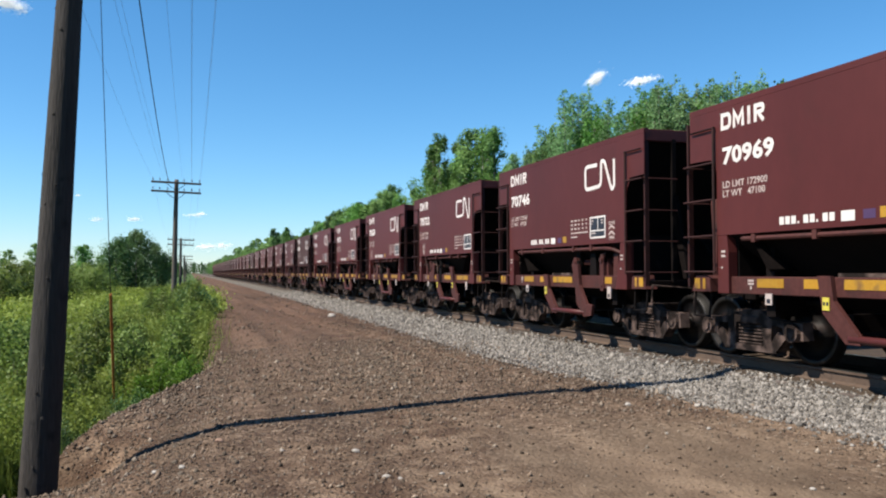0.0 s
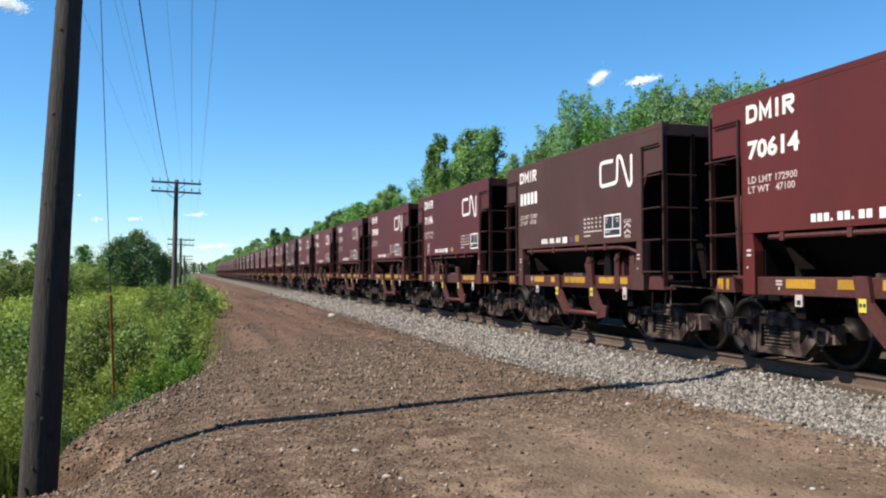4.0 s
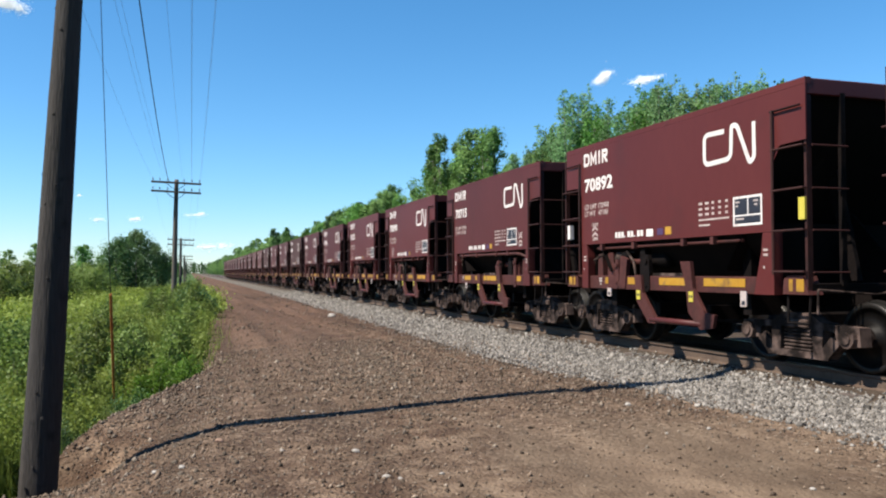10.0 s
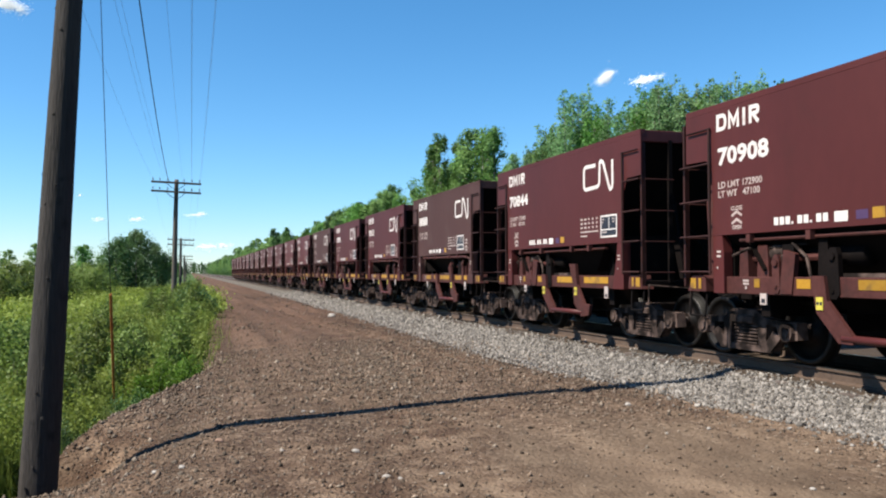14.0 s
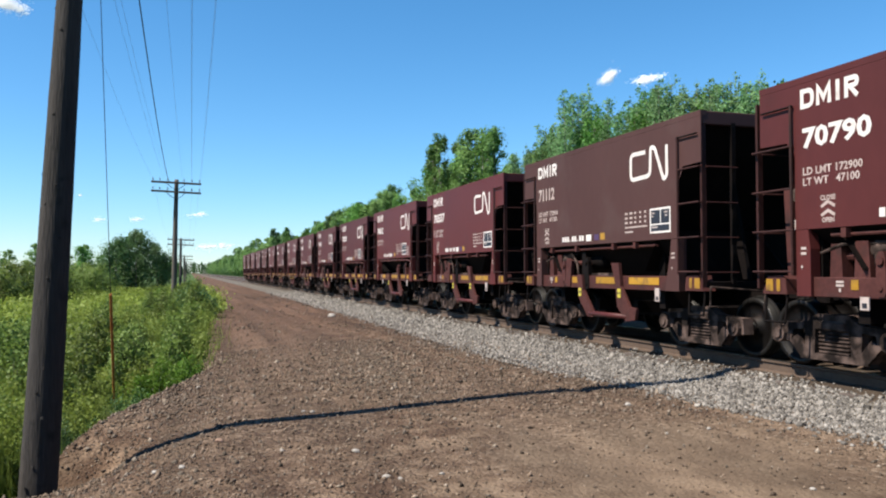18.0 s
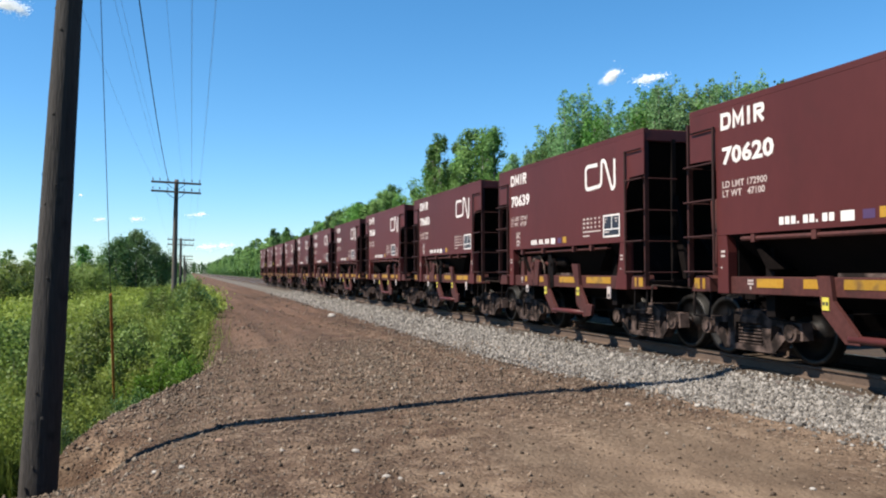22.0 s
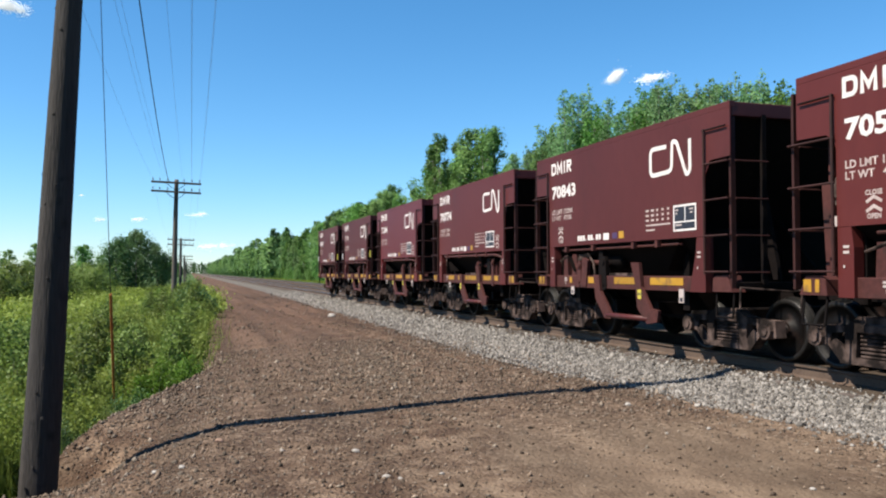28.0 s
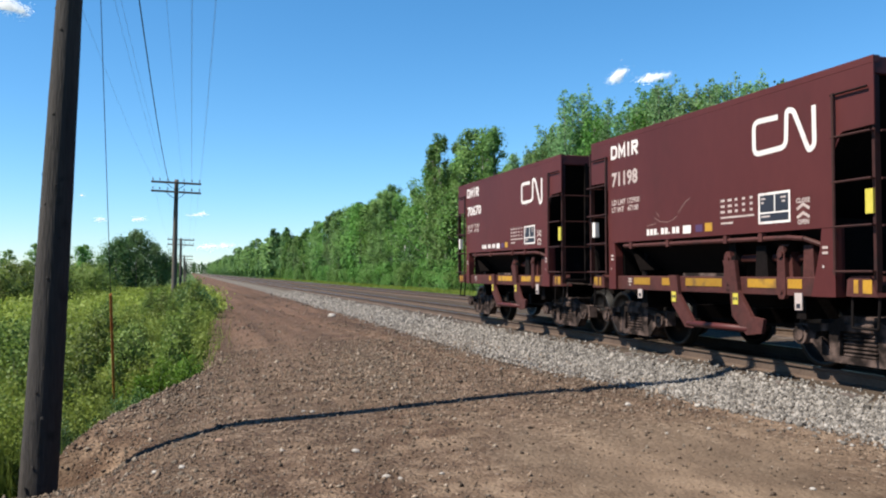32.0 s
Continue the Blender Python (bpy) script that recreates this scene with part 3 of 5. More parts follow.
RUNGS = (2.67, 2.17, 1.68, 1.19)
WHEEL_R = 0.419


def xs(s, a, b):
    return (min(s * a, s * b), max(s * a, s * b))


def ore_car(full_brakes):
    """An ore hopper car, 24 ft over couplers: origin on the track's centre line at the rail top, x across, y along."""
    car = new("ore_car")
    wings = [[(PANEL, 1.68), (PANEL, 2.55), (PANEL + 0.05, 2.66), (PANEL + 0.14, 2.72), (END[e], 2.73), (END[e], 3.38)] for e in (1, -1)]
    outline = wings[0] + [(-y, z) for y, z in wings[1][::-1]]
    for s in (-1, 1):
        body = part("side_sheet", slab(bmesh.new(), outline, *xs(s, SIDE, SIDE - 0.02)), PAINT[0], car, "flat brown painted steel side")
        bm = box(bmesh.new(), *xs(s, SIDE + 0.002, SIDE - 0.09), -END[-1], END[1], 3.381, 3.46, 0.002)
        part("top_chord", bm, PAINT[0], car)
        # legs under the side sheet, wider at the foot
        for e, HALF in END.items():
            leg = [(e * PANEL, 1.675), (e * PANEL, 0.905), (e * (PANEL - (0.36 if e < 0 else 0.22)), 0.905), (e * (PANEL - 0.22), 1.45), (e * (PANEL - 0.19), 1.675)]
            part("leg", slab(bmesh.new(), leg, *xs(s, SIDE - 0.004, SIDE - 0.14)), PAINT[0], car)
            # ladder at the corner
            part("corner_post", box(bmesh.new(), *xs(s, SIDE - 0.024, SIDE - 0.10), *xs(e, POST[e] - 0.019, POST[e] + 0.019), 0.98, 3.30), LADDER_PAINT, car)
            part("ladder_post", rod(bmesh.new(), (s * (SIDE + 0.03), e * (PANEL + 0.03), 1.15), (s * (SIDE + 0.03), e * (PANEL + 0.03), 3.16), 0.018), LADDER_PAINT, car)
            for z in RUNGS if s < 0 else ():
                bm = rod(bmesh.new(), (s * (SIDE + 0.03), e * (PANEL + 0.0), z), (s * (SIDE + 0.03), e * (POST[e] + 0.02), z), 0.014, 6)
                rod(bm, (s * (SIDE + 0.03), e * POST[e], z), (s * (SIDE - 0.05), e * POST[e], z), 0.014, 6)
                part("rung", bm, LADDER_PAINT, car)
            bm = rod(bmesh.new(), (s * (SIDE + 0.03), e * (PANEL + 0.0), 3.14), (s * (SIDE + 0.03), e * (HALF - 0.06), 3.14), 0.013, 6)
            part("grab_iron", bm, SHADED_GRIME, car)
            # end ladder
            part("end_post", box(bmesh.new(), *xs(s, 0.92, 0.99), *xs(e, HALF - 0.05, HALF), 1.02, 3.30), SHADED_GRIME, car)
            for z in RUNGS if s < 0 else ():
                part("end_rung", rod(bmesh.new(), (s * (SIDE - 0.06), e * (HALF + 0.03), z - 0.01), (s * 0.92, e * (HALF + 0.03), z - 0.01), 0.013, 6), LADDER_PAINT, car)
            # corner of the end sill with its reflector, and the step below
            foot = [(e * (HALF - 0.40), 1.10), (e * (HALF - 0.34), 1.14), (e * (HALF - 0.10), 1.14), (e * HALF, 0.92), (e * (HALF - 0.42), 0.92)]
            part("corner_foot", slab(bmesh.new(), foot, *xs(s, SIDE - 0.01, SIDE - 0.22)), FRAME_PAINT, car)
            if s < 0:
                bm = bmesh.new()
                for a, b in ((0.09, 0.15), (0.21, 0.33)):
                    bm.faces.new([bm.verts.new((s * (SIDE - 0.004), e * (HALF - (0.40 - y)), z)) for y, z in ((a, 0.955), (b, 0.955), (b, 1.10), (a, 1.10))])
                part("corner_reflector", bm, YELLOW, car, "amber reflector on the end sill")
            step = [(s * (SIDE - 0.06), e * (HALF - 0.38), 0.93), (s * (SIDE - 0.03), e * (HALF - 0.36), 0.58), (s * (SIDE - 0.03), e * (HALF - 0.02), 0.58), (s * (SIDE - 0.06), e * (HALF - 0.02), 0.93)]
            part("step", pipe(bmesh.new(), step, 0.016, 6), SHADED_GRIME, car)
        # side sill below the hopper doors
        bm = box(bmesh.new(), *xs(s, SIDE - 0.05, SIDE - 0.17), -PANEL + 0.1, PANEL - 0.1, 0.90, 1.125, 0.008)
        part("side_sill", bm, FRAME_PAINT, car, "brown steel side sill")
        part("door_ledge", box(bmesh.new(), *xs(s, SIDE - 0.10, SIDE - 0.2), -0.45, 0.5, 1.127, 1.17), CAST, car)
        # rod under the side sheet, bent back at its end
        bend = [(s * (SIDE - 0.02), 2.0, 1.615), (s * (SIDE - 0.02), -1.75, 1.595), (s * (SIDE - 0.04), -1.98, 1.575), (s * (SIDE - 0.12), -2.16, 1.50)]
        bm = pipe(bmesh.new(), [(s * (SIDE - 0.07), 2.0, 1.60), (s * (SIDE - 0.07), -1.85, 1.60)] if full_brakes else bend, 0.024 if full_brakes else 0.030)
        for y in (1.75, 0.72, -0.62, -1.3):
            box(bm, *xs(s, SIDE + 0.02, SIDE - 0.06), y - 0.035, y + 0.035, 1.565, 1.67)
        part("operating_rod", bm, FRAME_PAINT, car)
        # door levers and the tube between them
        lever = [(0.70, 1.14), (0.50, 1.14), (0.46, 0.86), (0.12, 0.50), (0.10, 0.40), (0.30, 0.40), (0.62, 0.72)]
        part("door_lever", slab(bmesh.new(), lever, *xs(s, SIDE + 0.01, SIDE - 0.045)), FRAME_PAINT, car)
        lever = [(-0.56, 1.34), (-0.80, 1.34), (-0.86, 0.95), (-1.12, 0.62), (-1.34, 0.60), (-1.30, 0.42), (-1.02, 0.38), (-0.74, 0.62), (-0.70, 0.95)]
        part("door_lever", slab(bmesh.new(), lever, *xs(s, SIDE + 0.015, SIDE - 0.04)), FRAME_PAINT, car)
        part("spreader_tube", rod(bmesh.new(), (s * (SIDE - 0.02), 0.26, 0.455), (s * (SIDE - 0.02), -1.02, 0.455), 0.045, 10), PAINT[0], car, "dull red spreader tube", True)
        # hanger plates behind the sill
        for y, w, z1 in () if s > 0 else ((-0.62, 0.09, 1.60), (-1.18, 0.13, 1.52), (-1.62, 0.12, 1.52), (-1.98, 0.10, 1.50)):
            y = -y if full_brakes else y
            part("hanger", slab(bmesh.new(), [(y - w, 0.93), (y + w, 0.93), (y + w * 0.7, z1), (y - w * 0.7, z1)], *xs(s, SIDE - 0.10, SIDE - 0.26)), FRAME_PAINT if abs(y) > 1.5 else SHADED_GRIME, car)
        # knuckles and brackets that hang before the sill
        for y, w, z0, z1, m in (() if s > 0 else ((0.42, 0.10, 0.88, 1.46, SHADED_GRIME), (1.32, 0.07, 0.92, 1.40, FRAME_PAINT)) if full_brakes else ((-0.60, 0.085, 0.95, 1.46, FRAME_PAINT), (-0.72, 0.06, 1.05, 1.40, SHADED_GRIME), (-1.60, 0.075, 0.86, 1.50, FRAME_PAINT))):
            bm = slab(bmesh.new(), [(y - w, z0 + 0.06), (y - w * 0.5, z0), (y + w * 0.5, z0), (y + w, z0 + 0.06), (y + w * 0.8, z1 - 0.05), (y + w * 0.3, z1), (y - w * 0.5, z1), (y - w * 0.8, z1 - 0.08)], *xs(s, SIDE - 0.035, SIDE - 0.10))
            rod(bm, (s * (SIDE - 0.01), y, z1 - 0.10), (s * (SIDE - 0.09), y, z1 - 0.10), 0.045, 10)
            rod(bm, (s * (SIDE - 0.02), y, z0 + 0.09), (s * (SIDE - 0.09), y, z0 + 0.09), 0.025, 8)
            part("sill_bracket", bm, m, car)
        far = 1 if full_brakes else -1
        part("cross_shaft", rod(bmesh.new(), (s * (SIDE - 0.22), far * 0.5, 1.36), (s * (SIDE - 0.22), far * 2.1, 1.36), 0.05, 8), FRAME_PAINT, car)
        # sloping hopper side, the deep shade put into its colour
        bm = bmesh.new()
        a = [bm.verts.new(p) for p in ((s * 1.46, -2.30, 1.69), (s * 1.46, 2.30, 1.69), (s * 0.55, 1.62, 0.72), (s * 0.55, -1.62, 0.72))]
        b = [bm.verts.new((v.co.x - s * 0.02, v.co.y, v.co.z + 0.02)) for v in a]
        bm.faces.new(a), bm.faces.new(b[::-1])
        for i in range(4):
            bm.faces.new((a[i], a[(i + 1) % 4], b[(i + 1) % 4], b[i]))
        part("hopper_side", bm, SHADED_GRIME, car)
        if full_brakes and s < 0:
            valve = bmesh.new()
            rod(valve, (-1.28, 1.62, 1.42), (-1.28, 1.28, 1.42), 0.10, 12)
            rod(valve, (-1.30, 1.45, 1.52), (-1.30, 1.45, 1.22), 0.075, 10)
            box(valve, -1.42, -1.2, 1.24, 1.40, 1.18, 1.40, 0.02)
            part("brake_valve", valve, CAST, car, "dusty cast brake valve", True)
            part("air_reservoir", rod(bmesh.new(), (-1.18, 0.95, 1.38), (-1.18, 0.15, 1.38), 0.13, 14), SHADED_GRIME, car, "", True)
            bm = pipe(bmesh.new(), [(-1.40, 2.2, 1.40), (-1.40, 1.9, 1.49), (-1.36, 1.5, 1.49), (-1.36, 0.9, 1.52)], 0.018, 6)
            pipe(bm, [(-1.40, 1.1, 1.53), (-1.42, 0.85, 1.36), (-1.42, 0.78, 1.10)], 0.02, 6)
            part("air_pipe", bm, CAST, car)
            part("brake_plate", slab(bmesh.new(), [(1.25, 0.92), (1.05, 0.92), (0.98, 1.40), (1.18, 1.45)], -1.47, -1.40), FRAME_PAINT, car)
    for e, HALF in END.items():
        # end: strip below the chord, then a slope sheet that runs inwards
        part("end_chord", box(bmesh.new(), -SIDE + 0.024, SIDE - 0.024, *xs(e, HALF - 0.004, HALF - 0.07), 3.26, 3.45, 0.01), PAINT[0], car)
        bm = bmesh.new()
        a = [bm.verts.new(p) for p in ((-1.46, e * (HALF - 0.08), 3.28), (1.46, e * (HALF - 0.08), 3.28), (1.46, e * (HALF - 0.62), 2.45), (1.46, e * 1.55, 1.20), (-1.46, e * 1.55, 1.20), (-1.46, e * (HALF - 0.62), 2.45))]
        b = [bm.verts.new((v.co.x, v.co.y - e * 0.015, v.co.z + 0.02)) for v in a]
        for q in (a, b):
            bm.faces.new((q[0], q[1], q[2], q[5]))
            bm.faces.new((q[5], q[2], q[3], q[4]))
        part("slope_sheet", bm, SHADED_GRIME, car, "dark rusty end slope sheet with shade in its colour")
        for x in (-0.62, 0.62):
            part("slope_brace", slab(bmesh.new(), [(e * (HALF - 0.10), 1.08), (e * (HALF - 0.22), 1.08), (e * (HALF - 0.60), 2.35), (e * (HALF - 0.42), 2.45)], x - 0.03, x + 0.03), SHADED_GRIME, car)
        if e > 0:
            part("gusset", slab(bmesh.new(), [(2.84, 2.22), (2.99, 2.20), (2.93, 1.10), (2.88, 1.10)], -1.22, -1.20), FRAME_PAINT, car, "brown tapered gusset plate")
            bm = rod(bmesh.new(), (-1.26, 2.66, 1.36), (-1.16, 2.66, 1.36), 0.06, 10)
            rod(bm, (-1.22, 2.66, 1.30), (-1.20, 2.72, 1.64), 0.016, 6)
            box(bm, -1.24, -1.18, 2.60, 2.70, 1.46, 1.54, 0.01)
            part("lock_gear", bm, CAST, car)
            if full_brakes:
                bm = box(bmesh.new(), -1.26, -1.05, 2.58, 2.78, 1.92, 2.28, 0.03)
                rod(bm, (-1.30, 2.68, 2.12), (-1.20, 2.68, 2.12), 0.09, 12)
                pipe(bm, [(-1.22, 2.66, 2.28), (-1.22, 2.66, 2.62), (-1.15, 2.62, 2.85)], 0.022, 6)
                part("hand_brake", bm, CAST, car, "dusty cast hand brake housing")
                part("brake_card", box(bmesh.new(), -1.30, -1.285, 2.62, 2.72, 1.70, 1.82), FADED, car, "pale card on the hand brake")
                part("brake_post", box(bmesh.new(), -1.26, -1.20, 2.80, 2.84, 1.05, 2.75), FRAME_PAINT, car)
        web = [(1.5, 0.9), (2.9, 0.9), (2.9, 1.25), (2.2, 1.95), (1.9, 1.72), (1.5, 1.22)]
        part("slope_web", slab(bmesh.new(), [(e * y, z) for y, z in web], -0.02, 0.02), SHADED_GRIME, car)
        part("end_sill", box(bmesh.new(), -1.42, 1.42, *xs(e, HALF - 0.28, HALF - 0.02), 0.93, 1.05, 0.008), SHADED_GRIME, car)
        bm = pipe(bmesh.new(), [(-1.40, e * (HALF + 0.05), 0.98), (-0.6, e * (HALF + 0.10), 0.92), (-0.25, e * (HALF + 0.12), 0.97)], 0.014, 6)
        rod(bm, (-1.40, e * (HALF + 0.05), 0.98), (-1.42, e * (HALF + 0.06), 0.70), 0.014, 6)
        part("uncoupling_lever", bm, CAST, car)
        bm = box(bmesh.new(), -0.07, 0.07, *xs(e, HALF - 0.1, HALF + 0.36), 0.80, 0.95, 0.01)
        box(bm, -0.16, 0.13, *xs(e, HALF + 0.34, HALF + 0.57), 0.74, 1.01, 0.03)
        part("coupler", bm, SHADED_GRIME, car)
        hose = [(0.28 * math.cos(k) + 0.02, e * (HALF + 0.16 + 0.12 * k), 0.86 - 0.30 * math.sin(k * 1.5)) for k in np.linspace(0, 2.0, 9)]
        part("air_hose", pipe(bmesh.new(), hose, 0.02, 6), SHADED_GRIME, car)
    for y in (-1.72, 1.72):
        part("body_bolster", slab(bmesh.new(), [(y - 0.08, 0.62), (y + 0.08, 0.62), (y + 0.08, 1.66), (y - 0.08, 1.66)], -1.28, 1.28), SHADED_GRIME, car)
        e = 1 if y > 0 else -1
        # added dark plate closes the see-through gap, in place of shade
        part("end_plate", slab(bmesh.new(), [(e * 2.24, 0.96), (e * 2.26, 0.96), (e * 2.26, 1.80), (e * 2.24, 1.80)], -1.34, 1.34), SHADED_GRIME, car)
    part("centre_sill", box(bmesh.new(), -0.17, 0.17, -END[-1] + 0.05, END[1] - 0.05, 0.74, 1.04, 0.01), SHADED_GRIME, car)
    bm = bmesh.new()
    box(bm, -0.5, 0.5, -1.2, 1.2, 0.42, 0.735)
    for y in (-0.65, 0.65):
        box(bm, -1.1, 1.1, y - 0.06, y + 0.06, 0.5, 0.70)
    part("hopper_door", bm, SHADED_GRIME, car)
    part("brake_cylinder", rod(bmesh.new(), (0.75, -0.6, 1.0), (0.75, 0.2, 1.0), 0.16, 14), SHADED_GRIME, car, "", True)
    # reflective strips and tags on the near sill
    for a, b in ((1.72, 1.62), (0.98, 0.76), (0.07, -0.72), (-1.03, -1.90)) if full_brakes else ((1.76, 1.29), (0.96, 0.72), (0.36, -0.46), (-0.98, -1.50), (-1.70, -1.93)):
        part("reflector", decal(bmesh.new(), -a, -b, 0.99, 1.10, -(SIDE - 0.044)), YELLOW, car, "amber reflective strip")
    for y, z0, z1 in ((1.49, 0.76, 0.93), (-1.93, 0.72, 0.95)):
        tag = part("tag_plate", box(bmesh.new(), -SIDE - 0.012, -SIDE + 0.004, y - 0.058, y + 0.058, z0 + 0.02, z1 - 0.01), FADED, car, "pale routing tag plate")
        part("tag_hole", decal(bmesh.new(), -y - 0.032, -y + 0.032, z0 + 0.04, z0 + 0.095, -SIDE - 0.0135), NAVY, tag)
    for y, z in ((0.56, 0.82), (-0.82, 0.83)):
        tag = part("warning_tag", box(bmesh.new(), -SIDE - 0.022, -SIDE - 0.012, y - 0.05, y + 0.05, z - 0.065, z + 0.08), LEMON, car, "lemon yellow warning tag")
        bm = decal(bmesh.new(), -y - 0.04, -y - 0.008, z - 0.01, z + 0.03, -SIDE - 0.0235)
        decal(bm, -y + 0.008, -y + 0.04, z - 0.01, z + 0.03, -SIDE - 0.0235)
        part("tag_mark", bm, NAVY, tag)
    bm = bmesh.new()
    for y in (2.40, -2.30):
        for k, w in ((0, 0.085), (1, 0.085), (3.6, 0.025)):
            decal(bm, -y, -y + w, 1.445 - 0.06 * k, 1.475 - 0.06 * k, -SIDE - 0.002)
    tagged(part("leg_stencil", bm, FADED, car), kind="stuff")
    bm = bmesh.new()
    for z in (1.075, 1.035):
        decal(bm, -1.93, -1.82, z - 0.013, z + 0.013, -(SIDE - 0.043))
    decal(bm, -1.89, -1.86, 0.965, 1.005, -(SIDE - 0.043))
    tagged(part("sill_stencil", bm, FADED, car), kind="stuff")
    markings(car, 0.30 if full_brakes else 4.30)
    for e in (-1, 1):
        truck(car, e)
    return car


def markings(car, stencil_at):
    """Painted markings on the near side sheet; a runs from the far end of the sheet to the near one."""
    x = -SIDE - 0.003
    o = -2.38
    bm = strip(bmesh.new(), rounded([(4.03 + o, 3.065), (3.60 + o, 3.075), (3.60 + o, 2.665), (4.16 + o, 2.685), (4.18 + o, 3.12), (4.29 + o, 3.10), (4.53 + o, 2.58), (4.615 + o, 2.64), (4.61 + o, 3.095)], 0.10), 0.066, x)
    part("emblem", bm, WHITE, car, "white ribbon emblem")
    # four block marks of the owner, as plain shapes
    z0, z1, h = 3.08, 3.31, 0.054
    marks = [[(0.03 + o, z0 + 0.10), (0.03 + o, z1 - 0.027)] + rounded([(0.04 + o, z1 - 0.027), (0.19 + o, z1 - 0.027), (0.19 + o, z0 + 0.027), (0.04 + o, z0 + 0.027)], 0.07) + [(0.03 + o, z0 + 0.027), (0.03 + o, z0 + 0.105)],
             [(0.275 + o, z0), (0.275 + o, z1 - 0.02), (0.36 + o, z0 + 0.07), (0.445 + o, z1 - 0.02), (0.445 + o, z0)],
             [(0.565 + o, z0), (0.565 + o, z1)],
             [(0.685 + o, z0), (0.685 + o, z1 - 0.027)] + rounded([(0.69 + o, z1 - 0.027), (0.83 + o, z1 - 0.027), (0.83 + o, z0 + 0.12), (0.73 + o, z0 + 0.12)], 0.045) + [(0.835 + o, z0)]]
    for pts in marks:
        part("owner_mark", strip(bmesh.new(), pts, h, x), WHITE, car, "white block mark")
    tagged(part("weight_stencil", WEIGHTS, None, car, "pale weight lettering", at=(x, -(0.03 + o), 2.395)), kind="stuff")
    bm = bmesh.new()
    for k in range(9):
        w = 0.075 if k not in (3, 6) else 0.03
        decal(bm, 1.09 + 0.098 * k + o, 1.09 + 0.098 * k + w + o, 1.755, 1.85 if k not in (3, 6) else 1.785, x)
    tagged(part("address_bar", bm, WHITE, car, "row of white bars"), kind="stuff")
    part("white_square", decal(bmesh.new(), 2.04 + o, 2.23 + o, 1.74, 1.855, x), WHITE, car)
    part("yellow_square", decal(bmesh.new(), 2.555 + o, 2.715 + o, 1.748, 1.864, x), YELLOW, car, "yellow inspection square")
    part("dark_square", decal(bmesh.new(), 2.34 + o, 2.50 + o, 1.75, 1.85, x), PURPLE, car)
    bm = bmesh.new()
    for r in range(5):
        z = 2.135 - 0.075 * r
        if r < 3:
            for k in range(5):
                decal(bm, 2.90 + 0.145 * k + o, 2.90 + 0.145 * k + (0.085 if k < 2 else 0.055) + o, z - 0.017, z + 0.017, x)
        else:
            decal(bm, 2.90 + o, (3.56 if r == 3 else 3.15) + o, z - 0.013, z + 0.011, x)
    # the data stand nearer the corner on the cars with the stencil at the other end
    shift = (0, -0.48 if stencil_at < 1 else 0, 0)
    tagged(part("data_stencil", bm, FADED, car, "rows of small pale stencil bars", at=shift), kind="stuff")
    board = part("data_board", decal(bmesh.new(), 3.655 + o, 4.18 + o, 1.80, 2.145, x), NAVY, car, "dark data panel with a white border", at=shift)
    bm = bmesh.new()
    for a0, a1, b0, b1 in ((3.64, 4.195, 2.135, 2.165), (3.64, 4.195, 1.78, 1.81), (3.64, 3.67, 1.81, 2.135), (4.165, 4.195, 1.81, 2.135), (3.67, 4.165, 1.905, 1.925), (3.92, 3.94, 1.925, 2.135)):
        decal(bm, a0 + o, a1 + o, b0, b1, x - 0.001)
    part("board_border", bm, WHITE, board)
    bm = bmesh.new()
    for a, b, w in ((3.69, 2.08, 0.08), (3.69, 2.03, 0.05), (4.03, 2.08, 0.09), (4.05, 2.03, 0.06), (3.69, 1.86, 0.16)):
        decal(bm, a + o, a + w + o, b, b + 0.022, x - 0.001)
    tagged(part("board_marks", bm, FADED, board), kind="stuff")
    for a in (stencil_at,):
        bm = bmesh.new()
        for z in (1.955, 1.855):
            strip(bm, [(a + o, z - 0.035), (a + 0.10 + o, z + 0.02), (a + 0.20 + o, z - 0.035)], 0.035, x)
        tagged(part("door_stencil", bm, FADED, car), kind="stuff")
        part("close_stencil", CLOSE_TEXT, None, car, at=(x, -(a - 0.01 + o), 2.05))
        part("open_stencil", OPEN_TEXT, None, car, at=(x, -(a + 0.01 + o), 1.80))


